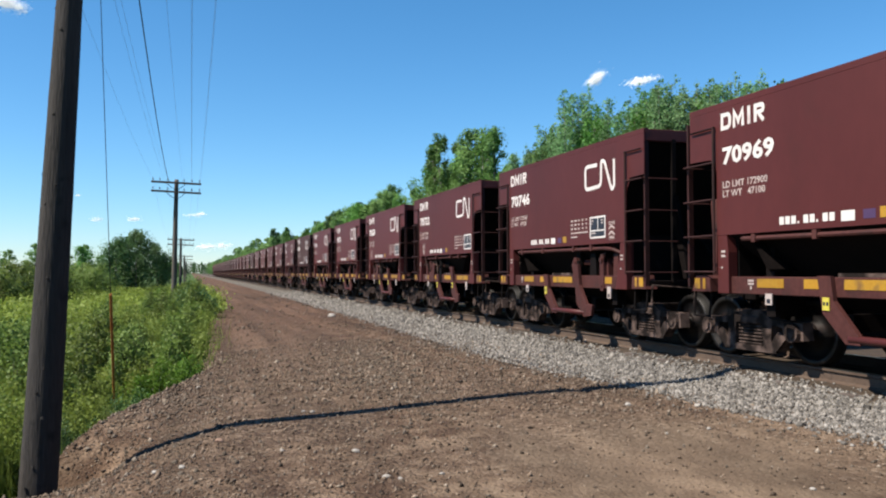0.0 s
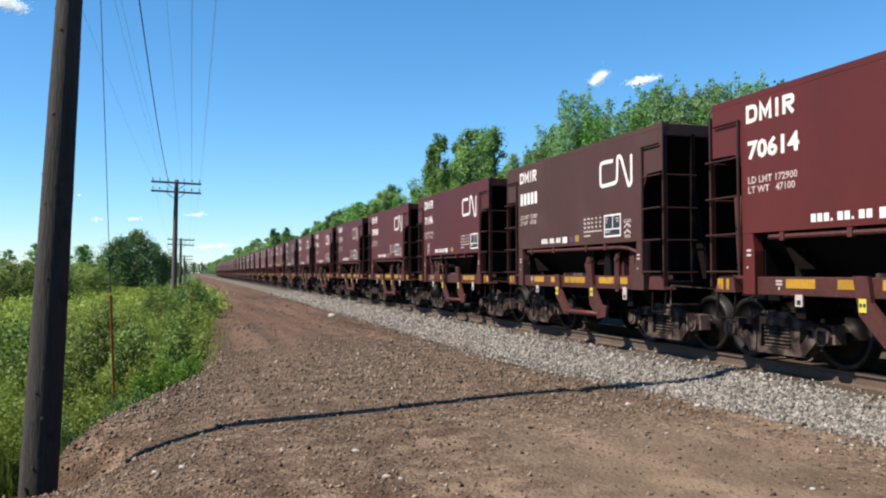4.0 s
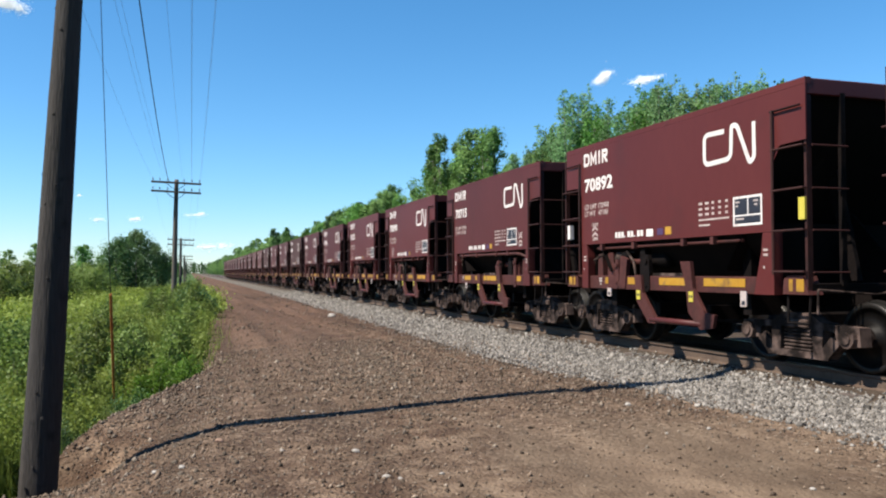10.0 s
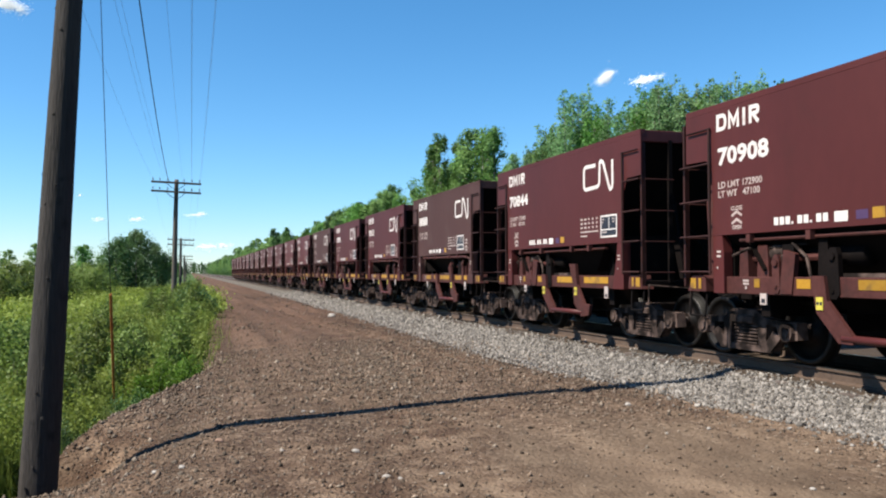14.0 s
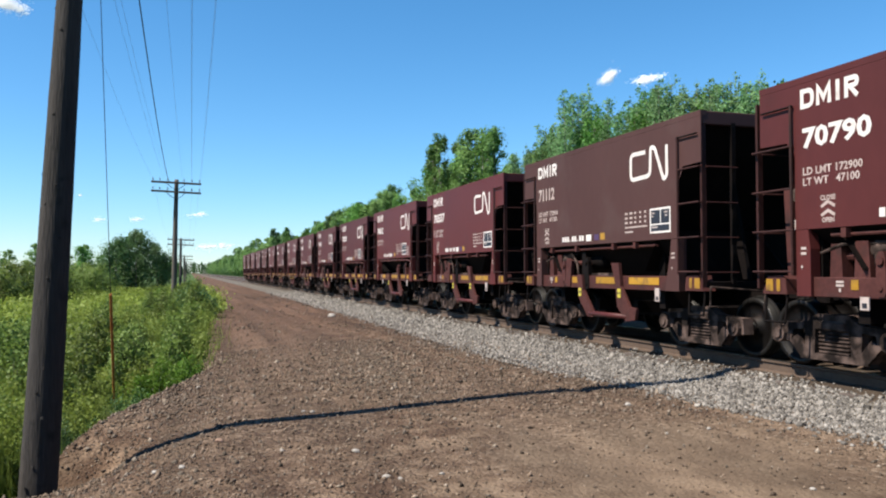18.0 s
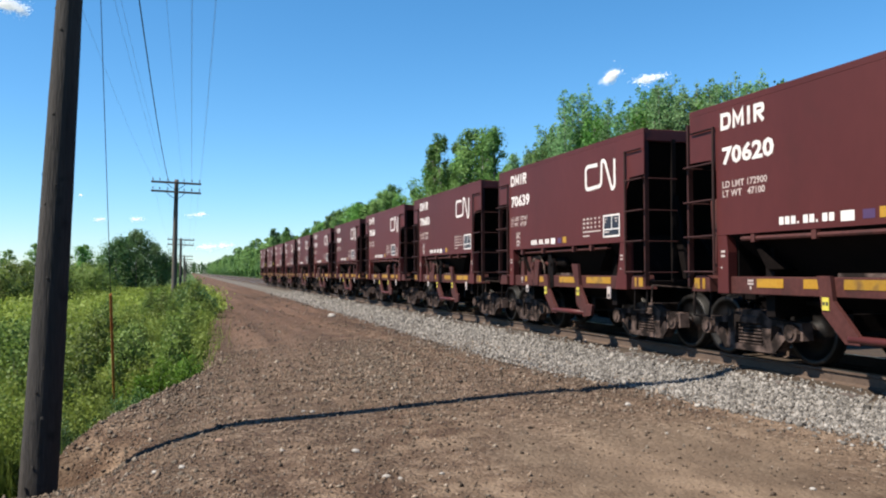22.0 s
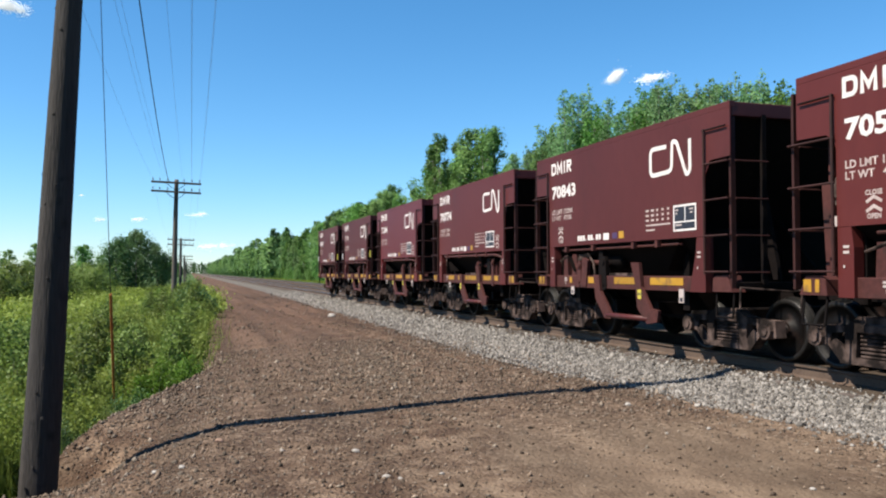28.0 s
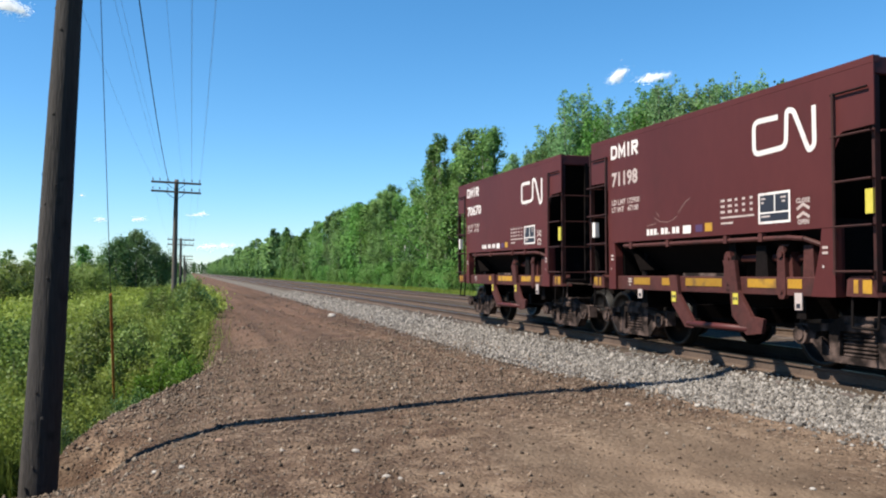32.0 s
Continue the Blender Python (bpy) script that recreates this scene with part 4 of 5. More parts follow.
def truck(car, e):
    """A two-axle truck, its centre at the origin of the part."""
    t = new("truck")
    t.parent = car
    t.location = (0, e * 2.38, 0)
    for s in (-1, 1):
        x0, x1 = xs(s, 0.93, 1.09)

        bm = bmesh.new()
        # a frame with an opening for the springs and two side openings
        for q in ([(-1.0, 0.33), (-0.66, 0.33), (-0.60, 0.56), (-0.98, 0.55)], [(1.0, 0.33), (0.98, 0.55), (0.60, 0.56), (0.66, 0.33)],
                  [(-0.70, 0.34), (-0.50, 0.14), (-0.36, 0.20), (-0.56, 0.42)], [(0.70, 0.34), (0.56, 0.42), (0.36, 0.20), (0.50, 0.14)],
                  [(-0.52, 0.13), (0.52, 0.13), (0.42, 0.21), (-0.42, 0.21)], [(-0.66, 0.56), (-0.40, 0.58), (-0.24, 0.68), (0.24, 0.68), (0.40, 0.58), (0.66, 0.56), (0.66, 0.47), (0.34, 0.50), (-0.34, 0.50), (-0.66, 0.47)],
                  [(-0.42, 0.19), (-0.28, 0.19), (-0.26, 0.52), (-0.44, 0.55)], [(0.42, 0.19), (0.44, 0.55), (0.26, 0.52), (0.28, 0.19)]):
            slab(bm, q, x0, x1)
        part("side_frame", bm, CAST, t, "dusty cast steel side frame")
        bm = bmesh.new()
        for k in range(6):
            box(bm, *xs(s, 0.985, 1.075), -0.235, 0.235, 0.215 + 0.046 * k, 0.243 + 0.046 * k, 0.008)
        box(bm, *xs(s, 0.96, 1.03), -0.22, 0.22, 0.20, 0.49)
        tagged(part("spring_nest", bm, CAST, t, "stack of coil springs"), kind="stuff")
        part("bolster_end", box(bmesh.new(), *xs(s, 0.88, 1.12), -0.20, 0.20, 0.49, 0.60, 0.02), CAST, t)
        for y in (-0.84, 0.84):
            bm = rod(bmesh.new(), (s * 1.0, y, WHEEL_R), (s * 1.15, y, WHEEL_R), 0.115, 14)
            rod(bm, (s * 1.15, y, WHEEL_R), (s * 1.17, y, WHEEL_R), 0.07, 10)
            box(bm, *xs(s, 0.94, 1.08), y - 0.13, y + 0.13, 0.42, 0.53, 0.01)
            part("bearing", bm, CAST, t, "", False)
    part("bolster", box(bmesh.new(), -0.95, 0.95, -0.17, 0.17, 0.44, 0.68, 0.02), SHADED_GRIME, t)
    bm = bmesh.new()
    for y in (-0.38, 0.38):
        box(bm, -0.8, 0.8, y - 0.05, y + 0.05, 0.28, 0.40)
    part("brake_beam", bm, SHADED_GRIME, t)
    for y in (-0.84, 0.84):
        w = part("wheelset", WHEELSET, None, t, "pair of steel wheels on an axle", at=(0, y, WHEEL_R))
    return t


def wheelset_mesh():
    bm = bmesh.new()
    for s in (-1, 1):
        g = s * HALF_GAUGE
        lathe(bm, [(g - s * 0.105, 0.09), (g - s * 0.105, 0.13), (g - s * 0.085, 0.14), (g - s * 0.055, 0.33), (g - s * 0.09, 0.36), (g - s * 0.09, 0.435), (g - s * 0.075, 0.445), (g - s * 0.055, 0.42), (g + s * 0.05, 0.410), (g + s * 0.05, 0.35), (g + s * 0.015, 0.335), (g + s * 0.0, 0.15), (g + s * 0.07, 0.13), (g + s * 0.07, 0.085)])
    rod(bm, (-1.02, 0, 0), (1.02, 0, 0), 0.08, 12)
    me = mesh_of("wheelset", bm, [WHEEL_STEEL, TREAD, RIM], True)
    for p in me.polygons:
        c = p.center
        if math.hypot(c.y, c.z) > 0.40 and abs(p.normal.x) < 0.75:
            p.material_index = 1
        elif math.hypot(c.y, c.z) > 0.37:
            p.material_index = 2
    return me


WEIGHTS = text_mesh("weight_stencil", "LD LMT 172900\nLT WT   47100", 0.86, 0.215, FADED, 0.022)
CLOSE_TEXT = text_mesh("close_stencil", "CLOSE", 0.22, 0.058, FADED, 0.03)
OPEN_TEXT = text_mesh("open_stencil", "OPEN", 0.18, 0.058, FADED, 0.03)
WHEELSET = wheelset_mesh()

# Numbers along the train, as they pass; 0 stands for one that cannot be read.
NUMBERS = [0, 70969, 70746, 70722, 70538, 70773, 70614, 0, 71196, 70938, 71069, 70561, 70866, 71154, 70892, 70715, 70590, 70551, 70908, 70844,
           0, 70615, 70790, 71112, 70537, 70612, 70620, 70639, 70683, 70568, 70649, 70559, 70843, 70774, 71344, 71198, 70670]
BRAKE_SIDE = {3, 4, 8, 11, 12, 13, 14, 16, 17, 18, 19, 22, 23, 24, 27, 28, 31, 32}
DUSTY = {7, 13, 20, 23}
RED = {4, 5, 6, 11, 12, 14, 16, 17, 24, 25, 29, 31, 33}
# The emblem stands a hand's width off on some cars.
EMBLEM_SHIFT = {2: -0.04, 5: -0.03, 6: 0.04, 9: 0.06, 10: -0.08, 13: 0.02, 15: -0.03, 16: -0.04, 17: -0.08, 18: -0.04, 21: -0.04, 22: -0.05, 23: 0.05, 24: -0.02, 27: -0.02, 28: -0.02, 33: -0.04, 34: -0.11, 35: 0.05}
BRIGHT = {34}
START = 8.95 - 2.38


def repaint(car, paint):
    for ob in car.children:
        if ob.name.split(".")[0] in ("side_sheet", "top_chord", "leg", "end_chord"):
            ob.material_slots[0].link = "OBJECT"
            ob.material_slots[0].material = paint


def train():
    plain, braked = ore_car(False), ore_car(True)
    cars = []
    used = set()
    for i, number in enumerate(NUMBERS):
        kind = braked if i in BRAKE_SIDE else plain
        at = pose(TRACK_X, START + (i - 1) * PITCH, RAIL_TOP)
        if id(kind) not in used:
            used.add(id(kind))
            car = kind
            car.matrix_basis = at
        else:
            car = copy_thing(kind, at)
        cars.append((i, number, car))
    wear = random.Random(8)
    for i, number, car in cars:
        for ob in list(car.children):
            name = ob.name.split(".")[0]
            if i not in (1, 9, 35) and (name == "reflector" and wear.random() < 0.04 or name in ("warning_tag", "tag_plate", "corner_reflector") and wear.random() < 0.12):
                for piece in (*ob.children, ob):
                    bpy.data.objects.remove(piece)
        paint = PAINT[2] if i in DUSTY else PAINT[3] if i in BRIGHT else PAINT[1] if i in RED else PAINT[0]
        if paint is not PAINT[0]:
            repaint(car, paint)
        tone = "grey dusty brown" if i in DUSTY else "bright red" if i in BRIGHT else "reddish brown" if i in RED else "dark brown"
        last = ", the last" if i == len(NUMBERS) - 1 else ""
        tagged(car, f"{tone} steel ore hopper car on the track{last}", "ore car", "train of ore cars")
        x = -SIDE - 0.003
        if number:
            part("car_number", text_mesh("car_number", str(number), 0.985 - 0.09 * str(number).count("1"), 0.245, FADED if i in (10, 13, 23, 35) else WHITE, 0.034), None, car, "white painted number", at=(x, 2.38 - 0.03, 2.855))
        else:
            bm = bmesh.new()
            for k in range(5):
                decal(bm, 0.03 + 0.18 * k - 2.38, 0.16 + 0.18 * k - 2.38, 2.61, 2.855, x)
            part("car_number", bm, WHITE, car, "five white bars")
        for ob in car.children:
            if ob.name.startswith("emblem"):
                ob.location.y = 0.075 - EMBLEM_SHIFT.get(i, 0.0)
                if i in (10, 13):
                    ob.material_slots[0].link = "OBJECT"
                    ob.material_slots[0].material = FADED
        if i == 35:
            bm = bmesh.new()
            for pts in ([(1.30, 2.02), (1.46, 1.95), (1.66, 1.93), (1.84, 1.97)], [(1.36, 2.10), (1.44, 2.02)], [(1.92, 2.05), (2.12, 2.20), (2.22, 2.24)], [(1.1, 1.90), (1.35, 1.93)], [(1.75, 1.95), (1.90, 2.0)]):
                strip(bm, [(a - 2.38, z) for a, z in pts], 0.012, x)
            tagged(part("scratch", bm, SCRATCH, car, "pale scratches in the paint"), kind="stuff")
        if i in (14, 35, 36):
            for y, yy, m in ((-END[-1] + 0.08, -SIDE - 0.001, LEMON), (END[1] - 0.08, -SIDE - 0.001, WHITE)):
                part("marker_strip", box(bmesh.new(), -SIDE - 0.004, -SIDE + 0.07, y - 0.05, y + 0.05, 1.80, 2.06), m, car, "bright reflective marker strip")
    return [c for _, _, c in cars]


CARS = train()


# ---- tracks ----
def rail_mesh(name, y0, y1):
    prof = [(-0.076, 0.0), (0.076, 0.0), (0.076, 0.012), (0.012, 0.032), (0.010, 0.128), (0.036, 0.140), (0.037, 0.168), (0.030, 0.176), (-0.030, 0.176), (-0.037, 0.168), (-0.036, 0.140), (-0.010, 0.128), (-0.012, 0.032), (-0.076, 0.012)]
    bm = bmesh.new()
    a = [bm.verts.new((x, y0, z)) for x, z in prof]
    b = [bm.verts.new((x, y1, z)) for x, z in prof]
    bm.faces.new(a), bm.faces.new(b[::-1])
    for i in range(len(a)):
        j = (i + 1) % len(a)
        f = bm.faces.new((a[j], a[i], b[i], b[j]))
        f.material_index = 1 if i in (6, 7, 8) else 0
    return mesh_of(name, bm, [RUST_RAIL, RAIL_HEAD])


def tie_mesh():
    bm = box(bmesh.new(), -1.25, 1.25, -0.115, 0.115, -0.17, 0.0, 0.012)
    return mesh_of("tie", bm, TIE_WOOD)


RAIL = rail_mesh("rail", -330.0, 900.0)
TIE = tie_mesh()
TIE_TOP = RAIL_TOP - 0.176


def track(name, x, near_ties, label):
    t = tagged(new(name), label, "track", kind="structure")
    t.location = (x, 0, TIE_TOP)
    for s in (-1, 1):
        part("rail", RAIL, None, t, at=(s * HALF_GAUGE, 0, 0))
    r = np.random.default_rng(int(x))
    for k in range(near_ties):
        ob = part("tie", TIE, None, t, at=(r.normal(0, 0.025), 4.0 + 0.52 * k, r.normal(0, 0.006) - 0.004))
        ob.rotation_euler = (0, 0, r.normal(0, 0.008))
    y = 4.0 + 0.52 * near_ties + 0.52 * np.arange(330)
    b = np.array([(-1.3, -0.115, -0.1), (1.3, -0.115, -0.1), (1.3, 0.115, -0.1), (-1.3, 0.115, -0.1), (-1.3, -0.115, -0.004), (1.3, -0.115, -0.004), (1.3, 0.115, -0.004), (-1.3, 0.115, -0.004)])
    q = np.array([(4, 5, 6, 7), (0, 1, 5, 4), (1, 2, 6, 5), (2, 3, 7, 6), (3, 0, 4, 7)])
    v = b[None] + np.stack([0 * y, y, 0 * y], 1)[:, None]
    far = part("far_ties", raw_mesh("far_ties", v.reshape(-1, 3), (np.arange(len(y))[:, None, None] * 8 + q[None]).reshape(-1, 4), TIE_WOOD), None, t)
    tagged(far, kind="stuff")


track("track_1", TRACK_X, 180, "rusty steel rails on weathered wooden ties in grey ballast")
track("track_2", TRACK2_X, 110, "second pair of rusty rails on weathered ties")


# ---- trees and weeds ----
def leaf_cards(centres, sizes, seed, sunward=1.0, outward=None):
    """Small bent leaves (four corners, two faces) at the given places."""
    r = np.random.default_rng(seed)
    n = len(centres)
    # each leaf turns its face roughly to the light
    nn = r.normal(size=(n, 3)) * 0.75 + sunward * np.array((-0.62, -0.20, 0.70))
    if outward is not None:
        nn = r.normal(size=(n, 3)) * 0.32 + 0.45 * sunward * np.array((-0.62, -0.20, 0.70)) + outward
    nn /= np.linalg.norm(nn, axis=1)[:, None]
    d = np.cross(nn, r.normal(size=(n, 3)))
    d /= np.linalg.norm(d, axis=1)[:, None]
    e = np.cross(nn, d)
    s = np.asarray(sizes)[:, None]
    w = r.uniform(0.32, 0.5, (n, 1))
    c = np.asarray(centres)
    v = np.stack([c - d * s * 0.5, c + e * s * w + nn * s * 0.12, c + d * s * 0.5, c - e * s * w + nn * s * 0.12], 1)
    f = (np.arange(n)[:, None, None] * 4 + np.array([[0, 1, 2], [0, 2, 3]])[None]).reshape(-1, 3)
    return v.reshape(-1, 3), f


def tree_meshes(seed, tall, wide, leaves, size, leaf_mat, bark, low=0.12, spire=0.5, rise=(0.25, 1.0), limbs=34, clump=0.8):
    """Trunk with limbs, and a crown of leaves gathered in uneven clumps on the limbs."""
    r = np.random.default_rng(seed)
    bm = bmesh.new()
    bend = r.normal(0, 0.02 * tall, 2)
    at = lambda k: Vector((bend[0] * k * k, bend[1] * k * k, tall * 0.94 * k))
    base = 0.012 * tall + 0.03
    for i in range(6):
        rod(bm, at(i / 6), at((i + 1) / 6), base * (1 - i / 6.5), 7, base * (1 - (i + 1) / 6.5))
    tips = []
    for i in range(limbs):
        k = low + (1 - low) * (i + r.random()) / limbs
        a = r.uniform(0, 2 * math.pi)
        reach = wide * (0.35 + 0.65 * (1 - k) ** spire) * r.uniform(0.55, 1.1)
        if k < low + 0.12:
            reach *= 0.6
        p = at(k * 0.97)
        q = p + Vector((math.cos(a) * reach, math.sin(a) * reach, reach * r.uniform(*rise) * min(1.0, 1.35 - k)))
        rod(bm, p, q, base * 0.28 * (1.1 - k), 4, 0.004)
        tips.append((p, q, reach))
    top = at(1.0)
    tips.append((at(0.85), top, wide * 0.3))
    trunk = mesh_of("trunk", bm, bark, True)
    cs, ways, per = [], [], leaves // (len(tips) * 3)
    for p, q, reach in tips:
        for k in (0.45, 0.75, 1.0):
            c = p.lerp(q, k * r.uniform(0.85, 1.08))
            sp = max(0.26, reach * 0.33) * r.uniform(0.55, 1.3)
            m = int(per * r.uniform(0.5, 1.5))
            g = r.normal(size=(m, 3))
            far = np.linalg.norm(g, axis=1)[:, None]
            g *= np.minimum(far, 2.0 + 0.25 * r.random((m, 1))) / far * np.array((sp, sp, sp * 1.05 * (1 + (1 - clump)))) * 0.85 * clump
            cs.append(g + np.array(c))
            ways.append(0.8 * g / (np.linalg.norm(g, axis=1)[:, None] + 1e-6) + 0.55 * np.array((c - p).normalized() if k > 0.5 else (0, 0, 0.4)))
    cs, ways = np.concatenate(cs), np.concatenate(ways)
    cs[:, 2] *= tall / np.percentile(cs[:, 2], 99.3)
    keep = (cs[:, 2] > 0.15) & (cs[:, 2] < tall * 1.015)
    cs, ways = cs[keep], ways[keep]
    v, f = leaf_cards(cs, size * r.uniform(0.6, 1.35, len(cs)), seed + 1, 1.0, ways)
    return trunk, raw_mesh("crown", v, f, leaf_mat)


def plume_tree(seed, tall, leaves, size, leaf_mat, bark, shoots=13):
    """A clump of upright shoots from one root, each clothed in a tapering, ragged plume of leaves."""
    r = np.random.default_rng(seed)
    bm, cs = bmesh.new(), []
    for i in range(shoots):
        a, out = 2 * math.pi * (i + r.random()) / shoots, (0.25 + 1.35 * r.random()) * (i > 0)
        high = tall * (1.0 if i == 0 else r.uniform(0.80, 0.98))
        foot, top = Vector((0.15 * math.cos(a), 0.15 * math.sin(a), 0)), Vector((out * math.cos(a), out * math.sin(a), high))
        mid = foot.lerp(top, 0.5) + Vector((0.35 * out * math.cos(a), 0.35 * out * math.sin(a), 0))
        rod(bm, foot, mid, 0.06, 6, 0.035), rod(bm, mid, top, 0.035, 5, 0.006)
        for j in range(26):
            k = 0.02 + 0.98 * (j + r.random()) / 26
            p = mid.lerp(top, k)
            side = r.uniform(0, 6.28)
            long = (0.30 + 0.95 * (1 - k) ** 0.7) * r.uniform(0.45, 1.2)
            q = p + Vector((math.cos(side) * long * 0.62, math.sin(side) * long * 0.62, long * r.uniform(0.5, 1.0)))
            rod(bm, p, q, 0.010, 3, 0.003)
            m = max(8, int(leaves / (shoots * 26) * (0.55 + long)))
            t = r.random((m, 1)) ** 0.7
            spread = 0.07 + 0.20 * long
            g = np.clip(r.normal(size=(m, 3)), -1.8, 1.8) * spread * (1.1 - 0.55 * t)
            cs.append(np.array(p) * (1 - t) + np.array(q) * t + g)
    cs = np.concatenate(cs)
    v, f = leaf_cards(cs, size * r.uniform(0.55, 1.3, len(cs)), seed + 1)
    return mesh_of("trunk", bm, bark, True), raw_mesh("crown", v, f, leaf_mat)


TREES = [
    (tree_meshes(1, 11.5, 2.2, 7600, 0.165, LEAF[0], BARK, 0.08, 0.6), "tall green aspen with a loose leafy crown", 11.5),
    (tree_meshes(2, 11.0, 2.5, 7600, 0.165, LEAF[1], BIRCH, 0.10, 0.5), "green birch with a pale trunk and airy crown", 11.0),
    (tree_meshes(3, 12.5, 1.8, 7600, 0.16, LEAF[0], BARK, 0.06, 0.8), "slender green aspen at the forest edge", 12.5),
    (tree_meshes(4, 8.5, 2.4, 6600, 0.155, LEAF[1], BARK, 0.04, 0.5), "bushy light green young tree", 8.5),
    (tree_meshes(5, 11.0, 1.6, 6600, 0.155, LEAF[2], BARK, 0.04, 1.0), "dark green narrow conifer in the wood", 11.0),
    (tree_meshes(6, 4.6, 2.0, 4000, 0.17, LEAF[1], BARK, 0.02, 0.4), "low leafy bush at the wood's foot", 4.6),
    (tree_meshes(7, 6.8, 2.7, 5000, 0.20, LEAF[2], BARK, 0.03, 0.45), "dense dark green broadleaf tree", 6.8),
    (tree_meshes(8, 3.2, 2.2, 3000, 0.155, DULL_LEAF, BARK, 0.02, 0.35), "rounded green willow bush in the field", 3.2),
    (tree_meshes(11, 12.0, 2.0, 3200, 0.23, LEAF[1], BIRCH, 0.38, 0.7), "birch with a bare white trunk below its crown", 12.0),
    (plume_tree(12, 11.0, 11500, 0.13, NEAR_LEAF, BARK), "feathery green aspen clump with upright shoots", 11.0),
    (plume_tree(13, 10.5, 11500, 0.13, LEAF[1], BARK), "feathery light green willow clump with upright shoots", 10.5),
    (tree_meshes(17, 11.0, 1.7, 6500, 0.16, NEAR_LEAF, BARK, 0.45, 0.75, (0.8, 2.2), 84, 0.62), "dense green aspen behind the forest edge", 11.0),
    (tree_meshes(14, 11.5, 2.2, 3800, 0.25, LEAF[0], BARK, 0.06, 0.6), "green aspen farther along the wood", 11.5),
    (tree_meshes(15, 11.0, 2.5, 3800, 0.25, LEAF[1], BARK, 0.06, 0.5), "light green tree farther along the wood", 11.0),
    (tree_meshes(16, 11.0, 1.8, 3800, 0.23, LEAF[2], BARK, 0.04, 0.9), "dark green conifer farther along the wood", 11.0),
]
# Height of the forest's skyline along the track.
WOOD = [(23.9, 8.5), (25.2, 9.0), (26.5, 9.3), (28.7, 9.7), (30.4, 10.3), (33.2, 10.7), (34.8, 10.1), (36.2, 10.2), (37.7, 11.4), (39.7, 11.2), (42.6, 11.2), (44.1, 11.4), (46.3, 10.9), (48.1, 9.7), (50.1, 11.3), (52.7, 12.5), (57.6, 13.1), (61.0, 12.4), (63.3, 13.7), (67.4, 12.6), (72.0, 11.4), (79.5, 10.9), (85.8, 11.3), (98.0, 11.7), (111.7, 12.2), (135.7, 10.9), (149.7, 10.7), (176.9, 9.5), (201.0, 12.5), (232.4, 12.4), (302.3, 13.0), (401.5, 11.6), (499.2, 11.5)]


def wood_top(y):
    return float(np.interp(y, [w[0] for w in WOOD], [w[1] for w in WOOD]))


def plant(kind, x, y, height, turn, group, base=None):
    (trunk, crown), label, tall = TREES[kind]
    s = height / tall
    t = tagged(new("bush" if tall < 5 else "tree"), label, "bush" if tall < 5 else "tree", group)
    t.location = (x, y, float(ground_z(x, y)) - 0.05 if base is None else base)
    t.rotation_euler, t.scale = (0, 0, turn), (s, s, s)
    part("trunk", trunk, None, t)
    part("crown", crown, None, t)
    return t


FAR_CROWNS = [tree_meshes(9, 11.5, 2.9, 760, 0.68, LEAF[0], BARK, 0.04, 0.5)[1], tree_meshes(10, 11.5, 2.7, 700, 0.68, LEAF[2], BARK, 0.04, 0.7)[1]]


def far_wood(name, places, kind, label):
    """Far trees in one mesh: places are x, y, height and turn."""
    src = FAR_CROWNS[kind]
    co = np.empty(len(src.vertices) * 3, np.float32)
    src.vertices.foreach_get("co", co)
    co = co.reshape(-1, 3) / 11.5
    tri = np.arange(len(co)).reshape(-1, 4)
    tri = np.concatenate([tri[:, [0, 1, 2]], tri[:, [0, 2, 3]]])
    vs, fs = [], []
    for i, (x, y, h, a) in enumerate(places):
        c, d = math.cos(a), math.sin(a)
        v = np.stack([co[:, 0] * c - co[:, 1] * d, co[:, 0] * d + co[:, 1] * c, co[:, 2]], 1) * h
        vs.append(v + np.array((x, y, float(ground_z(x, y)))))
        fs.append(tri + i * len(co))
    tagged(new(name, raw_mesh(name, np.concatenate(vs), np.concatenate(fs), LEAF[0] if kind == 0 else LEAF[2])), label, "woods", kind="stuff")


